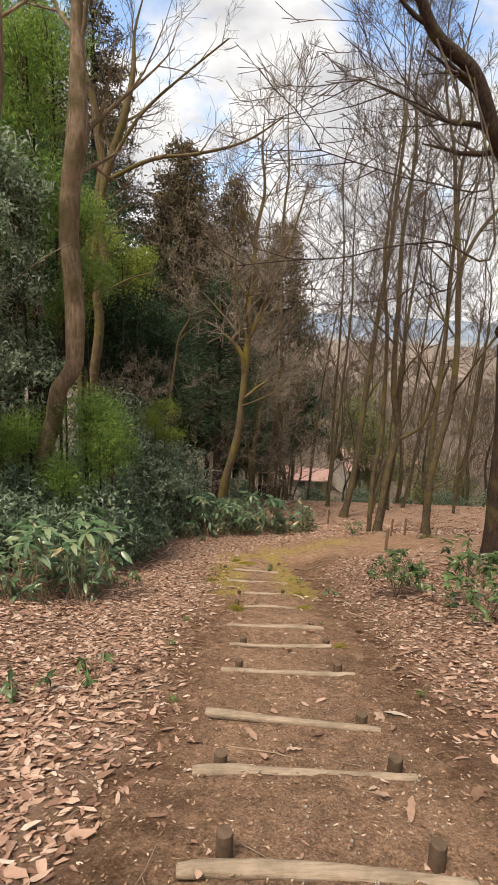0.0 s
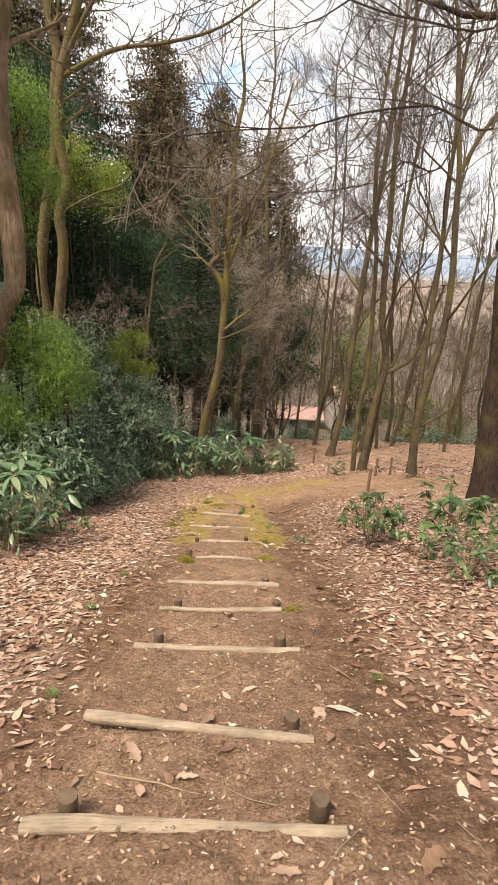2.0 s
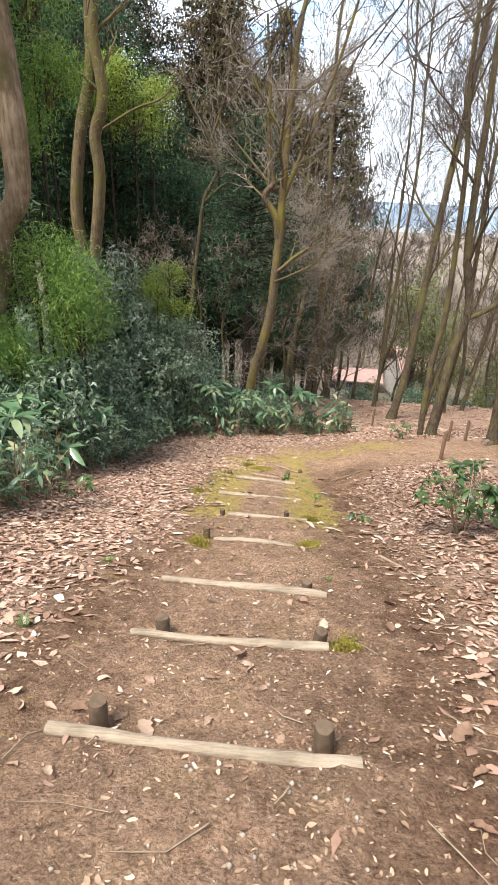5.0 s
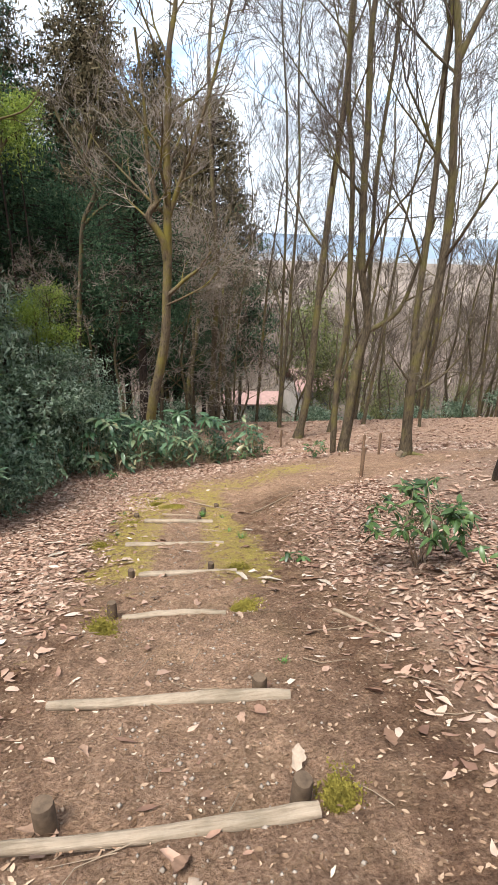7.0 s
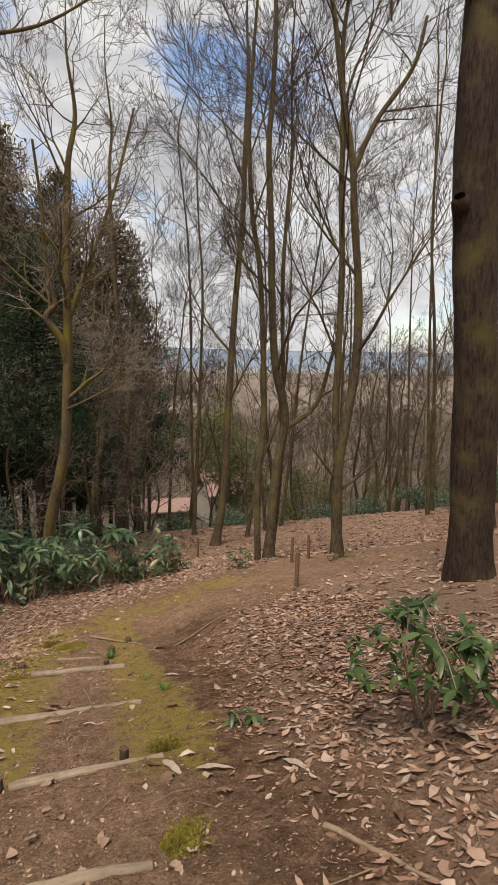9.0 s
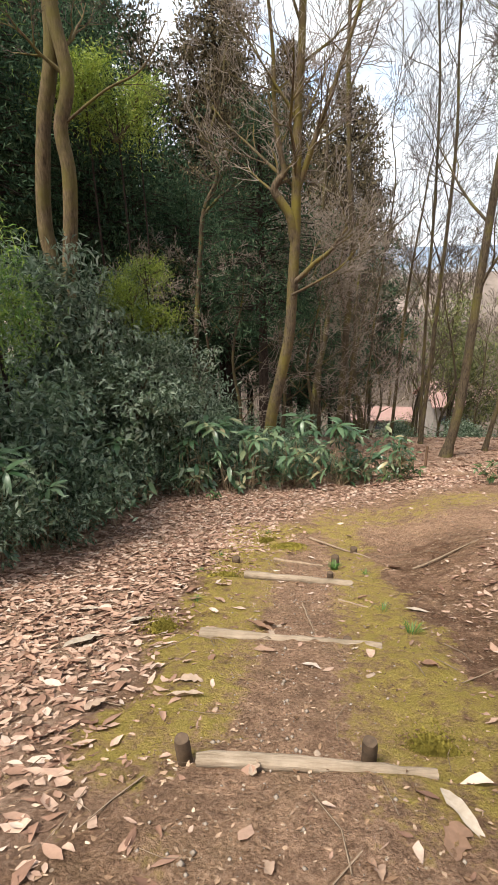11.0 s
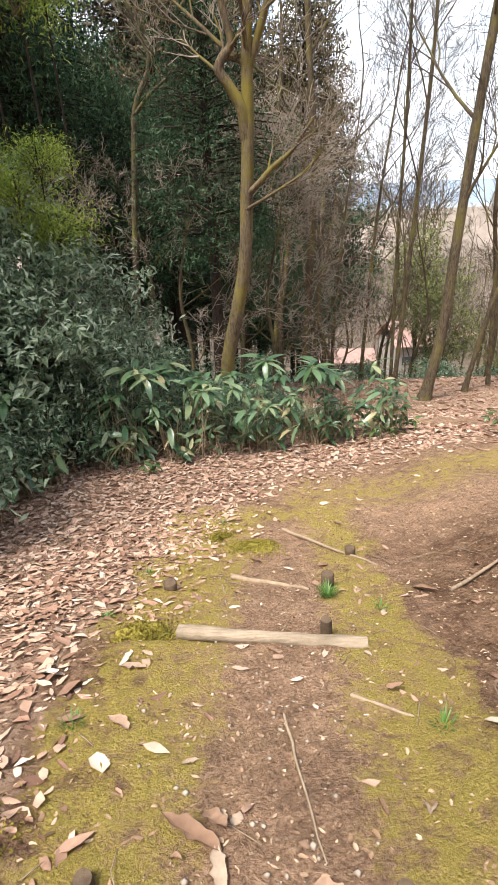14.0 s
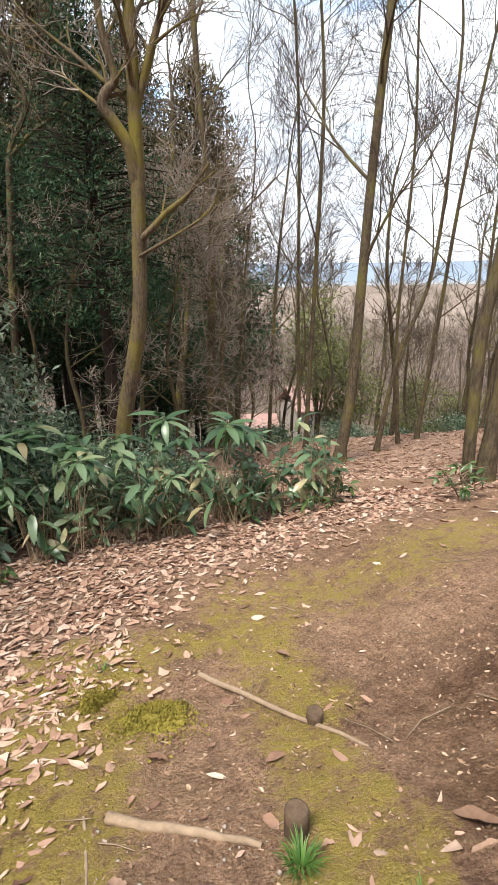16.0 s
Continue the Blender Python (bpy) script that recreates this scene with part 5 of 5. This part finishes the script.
def shrub(x, y, h, spread, whorls, seed, label):
    rng = random.Random(seed)
    b = thing("broadleaf_shrub", (x, y, hz(x, y) - 0.02), label, "shrub", "broad-leaved shrubs beside the path")
    t = Tubes()
    mains = []
    for k in range(max(2, whorls // 4)):
        a, r = rng.uniform(0, 6.28), spread * rng.uniform(0.15, 0.55)
        root = Vector((rng.uniform(-0.05, 0.05), rng.uniform(-0.05, 0.05), -0.03))
        top = Vector((math.cos(a) * r, math.sin(a) * r, h * rng.uniform(0.45, 0.75)))
        t.tube(*smooth_line([root, root.lerp(top, 0.5) + Vector((rng.uniform(-0.04, 0.04), rng.uniform(-0.04, 0.04), 0.03)), top], [0.009, 0.007, 0.005], 4), n=5)
        mains.append((root, top))
    for k in range(whorls):
        root, top = mains[k % len(mains)]
        fork = root.lerp(top, rng.uniform(0.55, 1.0))
        a, r = 2 * math.pi * (k + rng.random()) / whorls, spread * rng.uniform(0.3, 1.0)
        tip = Vector((math.cos(a) * r, math.sin(a) * r, h * rng.uniform(0.5, 1.0) * (1 - 0.25 * r / spread)))
        t.tube([fork, fork.lerp(tip, 0.5) + Vector((0, 0, 0.03)), tip], [0.005, 0.004, 0.003], 4)
        for j in range(rng.randint(8, 11)):
            ob = part("leaf", SHRUB_LEAVES[rng.randrange(3)], M_SHRUB, b)
            q = tip - Vector((0, 0, 0.07 * rng.random()))
            ob.matrix_local = pose(q.x, q.y, q.z, rng.uniform(-35, 35), rng.uniform(-35, 45), 360 * j / 7 + rng.uniform(-20, 20)) @ Matrix.Scale(rng.uniform(0.6, 1.1) * (1.35 if h > 0.9 else 1.0), 4)
    part("stem", t.mesh("stem", M_STICK), M_STICK, b)
    return b


shrub(2.85, 7.1, 0.84, 0.44, 34, 1, "glossy dark green broad-leaved shrub on leafy bank")
shrub(3.42, 6.25, 1.0, 0.5, 22, 2, "tall broad-leaved shrub with large green leaves")
shrub(3.2, 5.3, 0.6, 0.5, 22, 3, "low spreading green shrub among fallen leaves")
shrub(3.9, 5.6, 0.8, 0.5, 20, 4, "broad-leaved green shrub among fallen leaves")
shrub(4.35, 14.9, 0.55, 0.4, 10, 5, "small green shrub at the tree roots")
shrub(2.05, 8.15, 0.16, 0.12, 2, 6, "single drooping leafy sprig in soil")
shrub(2.75, 15.3, 0.4, 0.3, 6, 7, "small dark green seedling beside bamboo grass")
shrub(3.15, 15.6, 0.3, 0.25, 5, 8, "small dark green seedling in fallen leaves")
shrub(3.1, 6.3, 0.3, 0.35, 5, 9, "low drooping leafy sprig among fallen leaves")
shrub(-0.95, 3.95, 0.3, 0.25, 3, 10, "small leafy sprig among fallen leaves")
shrub(-1.45, 3.6, 0.2, 0.2, 3, 11, "small leafy sprig among fallen leaves")
shrub(-1.45, 8.55, 0.35, 0.3, 5, 12, "small green seedling at the litter edge")
shrub(-0.3, 14.1, 0.3, 0.2, 3, 13, "small green seedling at the litter edge")


def tuft(x, y, h, n, seed):
    rng = random.Random(seed)
    V, F = [], []
    for k in range(n):
        a, r = rng.uniform(0, 6.28), rng.uniform(0, 0.035)
        dx, dy, L = math.cos(a), math.sin(a), h * rng.uniform(0.5, 1.1)
        b = len(V)
        w = 0.0022
        px, py = dx * r, dy * r
        V += [(px - dy * w, py + dx * w, -0.01), (px + dy * w, py - dx * w, -0.01), (px + dx * L * 0.35 - dy * w, py + dy * L * 0.35 + dx * w, L * 0.7), (px + dx * L * 0.35 + dy * w, py + dy * L * 0.35 - dx * w, L * 0.7), (px + dx * L * 0.8, py + dy * L * 0.8, L * 0.85)]
        F += [(b, b + 1, b + 3, b + 2), (b + 2, b + 3, b + 4)]
    me = set_mesh(bpy.data.meshes.new("grass_tuft"), V, F)
    me.materials.append(M_GRASS)
    ob = new("grass_tuft", me)
    ob.location = (x, y, hz(x, y))
    return tagged(ob, "small tuft of fresh green grass on the soil", "grass", "grass tufts by the path")


for k, (x, y, h, n) in enumerate([(1.36, 11.12, 0.085, 110), (1.62, 9.85, 0.06, 30), (1.72, 9.35, 0.09, 40), (0.15, 9.9, 0.05, 30), (-0.25, 3.4, 0.05, 30), (-0.4, 4.9, 0.06, 34), (1.75, 3.6, 0.05, 24), (0.1, 11.6, 0.06, 30), (0.0, 10.9, 0.05, 30), (1.45, 6.0, 0.04, 24), (1.65, 10.9, 0.06, 30), (0.6, 12.7, 0.05, 26), (-0.3, 6.1, 0.05, 30)]):
    tuft(x, y, h, n, k)


def moss_clump(x, y, r, h, seed):
    bm = bmesh.new()
    bmesh.ops.create_icosphere(bm, subdivisions=4, radius=1.0)
    for v in bm.verts:
        n = v.co.copy()
        k = 1 + 0.28 * noise.noise(n * 2.2 + Vector((seed, 0, 0))) + 0.14 * noise.noise(n * 7 + Vector((0, seed, 0))) + 0.10 * noise.noise(n * 18)
        v.co = Vector((n.x * r * k * 0.8, n.y * r * k * 0.64, n.z * h * k))
    rng = random.Random(seed)
    for k in range(2600):  # fine fuzz that breaks the edge of the cushion
        a, q = rng.uniform(0, 6.283), abs(rng.gauss(0, 0.62))
        p = Vector((math.cos(a) * q * r, math.sin(a) * q * r * 0.8, h * (math.sqrt(max(0.0, 1 - q * q)) if q < 0.8 else 0.55)))
        s, b = rng.uniform(0.004, 0.010), rng.uniform(0, 6.283)
        u = Vector((math.cos(b) * s, math.sin(b) * s, 0))
        tip = p + Vector((rng.gauss(0, 0.006), rng.gauss(0, 0.006), rng.uniform(0.006, 0.018)))
        bm.faces.new([bm.verts.new(p - u), bm.verts.new(p + u), bm.verts.new(tip)])
    me = bpy.data.meshes.new("moss_clump")
    bm.to_mesh(me)
    bm.free()
    me.polygons.foreach_set("use_smooth", [True] * len(me.polygons))
    me.materials.append(M_MOSS)
    ob = new("moss_clump", me)
    ob.matrix_basis = pose(x, y, hz(x, y) - h * 0.5, -18, 0, 37 * seed)
    return tagged(ob, "low rounded clump of green moss on soil", "moss", "moss clumps by the path")


for k, (x, y, r, hh) in enumerate([(0.92, 12.15, 0.26, 0.07), (1.37, 6.95, 0.13, 0.05), (1.42, 4.95, 0.09, 0.04), (0.36, 6.62, 0.12, 0.04), (1.5, 8.05, 0.12, 0.04), (0.27, 10.62, 0.22, 0.05), (0.6, 12.35, 0.16, 0.04), (0.02, 9.3, 0.15, 0.04)]):
    moss_clump(x, y, r, hh, k)


# ---- fallen leaves ----
def scatter_litter():
    rng = np.random.RandomState(9)

    def take(n, x0, x1, y0, y1, size, lift, on_litter, on_bare, fine=False):
        x, y = rng.uniform(x0, x1, n), rng.uniform(y0, y1, n)
        bare = np.clip(bare_mask(x + rng.normal(0, 0.22, n), y + rng.normal(0, 0.22, n)), 0, 1)
        keep = rng.rand(n) < (1 - bare) * on_litter + bare * on_bare
        x, y = x[keep], y[keep]
        z = height(x, y) + lift * (0.15 + rng.rand(len(x)))
        slope = np.where(y < 12, -0.37, np.where(y < 15.5, -0.17, -0.3))
        return litter_sheet(len(x), rng, np.stack([x, y, z], -1), slope, 0.15, size, size * 0.55, fine)

    for args, name, label in (((100000, -3.2, 4.6, 0.4, 16.5, 0.090, 0.013, 1.0, 0.016), "leaf_litter", "thick litter of dry tan pinkish fallen leaves"),
                              ((52000, -1.6, 3.2, 0.8, 14.5, 0.028, 0.004, 0.9, 0.8), "leaf_crumbs", "small crumbs of dry leaf strewn on soil"),
                              ((30000, -1, 22, 15, 29.5, 0.15, 0.02, 1.0, 0.05), "leaf_litter", "carpet of dry tan fallen leaves on the clearing"),
                              ((8000, 4.4, 16, 3, 16, 0.14, 0.02, 1.0, 0.05), "leaf_litter", "dry tan fallen leaves on the bank")):
        V, F = take(*args)
        me = set_mesh(bpy.data.meshes.new(name), V.tolist(), F.tolist(), True)
        me.materials.append(M_CRUMB if name == "leaf_crumbs" else M_LITTER)
        tagged(new(name, me), label, "leaf litter", kind="stuff")


scatter_litter()

BIG_LEAVES = [one_leaf("leaf_blade", L, W, arch, fold, M_PALE_LEAF, 0.26, k) for k, (L, W, arch, fold) in enumerate(
    ((0.17, 0.08, -0.25, 0.35), (0.13, 0.07, 0.3, 0.5), (0.2, 0.06, -0.15, 0.6), (0.10, 0.065, 0.4, -0.3), (0.15, 0.09, -0.5, 0.6), (0.12, 0.05, 0.6, 0.9)))]
rng2 = random.Random(21)
LEAF_SPOTS = [(1.44, 7.6, 1.0), (1.67, 7.47, 1.0), (2.14, 7.49, 0.9), (0.92, 5.04, 1.0), (1.29, 5.11, 0.7), (0.42, 5.38, 0.7), (1.72, 5.16, 0.7), (1.71, 9.5, 1.2), (0.79, 9.21, 0.8), (0.83, 9.48, 0.6), (1.03, 9.24, 0.8), (0.47, 8.81, 0.8), (0.68, 8.91, 0.8), (0.32, 8.52, 1.0), (0.28, 8.37, 1.0), (-0.34, 4.62, 1.1), (-0.63, 4.13, 1.1), (-0.23, 3.3, 1.0), (0.44, 4.22, 0.8), (1.32, 3.33, 1.2), (0.69, 3.24, 0.8), (1.45, 3.48, 0.8), (1.72, 4.17, 0.9), (-0.01, 1.85, 0.8), (1.53, 2.27, 0.9), (0.83, 2.72, 0.8), (0.78, 9.34, 1.1), (1.01, 9.36, 1.0), (0.72, 9.48, 0.8), (0.54, 9.4, 1.0), (1.93, 11.2, 1.1), (0.87, 11.85, 0.8)]
spots = [(x, y, k % 6, s) for k, (x, y, s) in enumerate(LEAF_SPOTS)]
while len(spots) < 190:
    x, y = rng2.uniform(-0.9, 2.5), rng2.uniform(1.2, 13.4)
    spots.append((x, y, rng2.randrange(6), rng2.uniform(0.35, 0.8)))
for x, y, k, s in spots:
    ob = tagged(new("fallen_leaf", BIG_LEAVES[k]), "pale dry curled leaf lying on the soil", "leaf", "single pale leaves on the path")
    ob.matrix_basis = pose(x, y, hz(x, y) + 0.012, -20 + rng2.uniform(-14, 14), rng2.uniform(-14, 14), 0) @ pose(0, 0, 0, 0, 0, rng2.uniform(0, 360)) @ Matrix.Diagonal((s, s, s, 1))


M_STRIP = plain_material("bleached_dry_sheath", (0.27, 0.21, 0.155), (0.46, 0.385, 0.31), 40.0, 0.75, 0.25, 0.4, 0.004)
SHEATH = one_leaf("sheath_blade", 0.24, 0.06, 0.15, 0.35, M_STRIP, 0.15, 31)
LONG_SHEATH = one_leaf("sheath_blade", 0.40, 0.085, 0.2, 0.5, M_STRIP, 0.2, 32)
for mesh, x, y, turn in ((SHEATH, 1.42, 7.74, -70), (SHEATH, 1.58, 7.56, -14), (SHEATH, 2.10, 7.45, -60), (SHEATH, 1.78, 9.86, -18), (SHEATH, 1.34, 3.32, -20),
                         (LONG_SHEATH, 2.45, 6.78, 5), (LONG_SHEATH, 2.62, 6.62, 18), (LONG_SHEATH, 2.92, 6.52, 35), (LONG_SHEATH, 2.85, 6.7, 80), (LONG_SHEATH, -0.5, 8.9, 60), (SHEATH, -0.25, 9.35, 50), (SHEATH, -0.7, 9.6, 20)):
    ob = tagged(new("bamboo_sheath", mesh), "bleached dry bamboo sheath lying on the ground", "leaf", "dry bamboo sheaths beside the path")
    ob.matrix_basis = pose(x, y, hz(x, y) + 0.022, -18, 0, 0) @ pose(0, 0, 0, 0, 0, turn)


def pebbles():
    rng = np.random.RandomState(4)
    V, F = [], []
    oct_v = np.array([(1, 0, 0), (0, 1, 0), (-1, 0, 0), (0, -1, 0), (0, 0, 0.7), (0, 0, -0.7)])
    oct_f = [(0, 1, 4), (1, 2, 4), (2, 3, 4), (3, 0, 4), (1, 0, 5), (2, 1, 5), (3, 2, 5), (0, 3, 5)]
    for k in range(2200):
        x, y = rng.normal(0.9, 0.32), rng.uniform(1.3, 11.5)
        r = 0.003 + 0.011 * rng.rand() ** 3
        q = oct_v * r * rng.uniform(0.7, 1.3, (6, 3)) + (x, y, hz(x, y) + r * 0.3)
        b = len(V)
        V += q.tolist()
        F += [tuple(b + i for i in f) for f in oct_f]
    me = set_mesh(bpy.data.meshes.new("pebbles"), V, F)
    me.materials.append(M_PEBBLE)
    tagged(new("pebbles", me), "small grey pebbles scattered on trodden soil", "pebbles", kind="stuff")


pebbles()


def dry_twigs():
    rng = random.Random(14)
    t = Tubes()
    for k in range(420):
        x, y = rng.uniform(-2.0, 3.6), rng.uniform(1.2, 15.5)
        a, L, r = rng.uniform(0, 6.28), rng.uniform(0.06, 0.34), rng.uniform(0.0015, 0.004)
        pts, kink = [], rng.gauss(0, 0.35)
        for q in (0, 0.5, 1):
            px, py = x + math.cos(a + kink * q) * L * q, y + math.sin(a + kink * q) * L * q
            pts.append(Vector((px, py, hz(px, py) + 0.008 + 0.02 * rng.random())))
        t.tube(pts, [r, r * 0.85, r * 0.5], 4)
    tagged(new("dry_twigs", t.mesh("dry_twigs", M_STICK)), "thin dry twigs strewn over leaves and soil", "twigs", kind="stuff")


dry_twigs()


# ---- houses below and far hills ----
def box(name, sx, sy, sz, mat):
    bm = bmesh.new()
    bmesh.ops.create_cube(bm, size=1.0)
    bmesh.ops.scale(bm, vec=(sx, sy, sz), verts=bm.verts)
    bmesh.ops.bevel(bm, geom=list(bm.edges), offset=0.03, segments=1, affect="EDGES")
    me = bpy.data.meshes.new(name)
    bm.to_mesh(me)
    bm.free()
    me.materials.append(mat)
    return me


def house(x, y, z, w, d, h, rise, turn, label):
    b = thing("house", (x, y, z), label, "house", "houses in the valley")
    b.rotation_euler.z = radians(turn)
    part("wall", box("wall", w, d, h, M_WALL), M_WALL, b).location = (0, 0, h / 2)
    e = 0.5
    V = [(-w / 2 - e, -d / 2 - e, h - 0.2), (w / 2 + e, -d / 2 - e, h - 0.2), (w / 2 + e, d / 2 + e, h - 0.2), (-w / 2 - e, d / 2 + e, h - 0.2), (-w / 2 - e, 0, h + rise), (w / 2 + e, 0, h + rise)]
    V += [(a, c, q - 0.15) for a, c, q in V]
    F = [(0, 1, 5, 4), (2, 3, 4, 5), (6, 10, 11, 7), (8, 11, 10, 9), (0, 6, 7, 1), (2, 8, 9, 3), (3, 9, 10, 4), (4, 10, 6, 0), (1, 7, 11, 5), (5, 11, 8, 2)]
    part("roof", set_mesh(bpy.data.meshes.new("roof"), V, F, False), M_ROOF, b)
    n = max(2, int(w / 2.2))
    win = box("window", 1.1, 0.08, 1.0, M_PANE)
    for k in range(n):
        part("window", win, M_PANE, b).location = (-w / 2 + w * (k + 0.5) / n, -d / 2 - 0.03, h * 0.55)
    return b


house(20.9, 74, -23.9, 5.0, 6, 4.6, 2.2, 8, "house with faded red roof below the slope")
house(13.2, 78, -24.9, 8, 5, 2.4, 0.9, -4, "long low house with pale pink roof")
house(31.0, 92, -26.5, 8, 7, 3.2, 1.4, 20, "pale house half hidden by trees")


def hill(name, y, x0, x1, base, top, wob, mat, label, seed):
    rng = np.random.RandomState(seed)
    n = 160
    xs = np.linspace(x0, x1, n)
    ph = rng.uniform(0, 6, 6)
    prof = sum(np.sin(xs / (x1 - x0) * 6.28 * f + p) / f for f, p in zip((1.3, 2.7, 4.1, 7.3, 13, 23), ph))
    zs = top + wob * prof
    V, F = [], []
    for i in range(n):
        V += [(xs[i], y - 150, base), (xs[i], y, zs[i]), (xs[i], y + 200, base)]
    for i in range(n - 1):
        a = 3 * i
        F += [(a, a + 3, a + 4, a + 1), (a + 1, a + 4, a + 5, a + 2)]
    me = set_mesh(bpy.data.meshes.new(name), V, F)
    me.materials.append(mat)
    tagged(new(name, me), label, "hill", kind="structure")


hill("backdrop", 2900, -4000, 6000, -120, 20, 14, M_HILL, "mountain ridge across the valley, distance haze painted blue", 3)
hill("backdrop", 560, -900, 1500, -90, -24, 3.0, M_HILL2, "low wooded hills beyond the valley", 4)
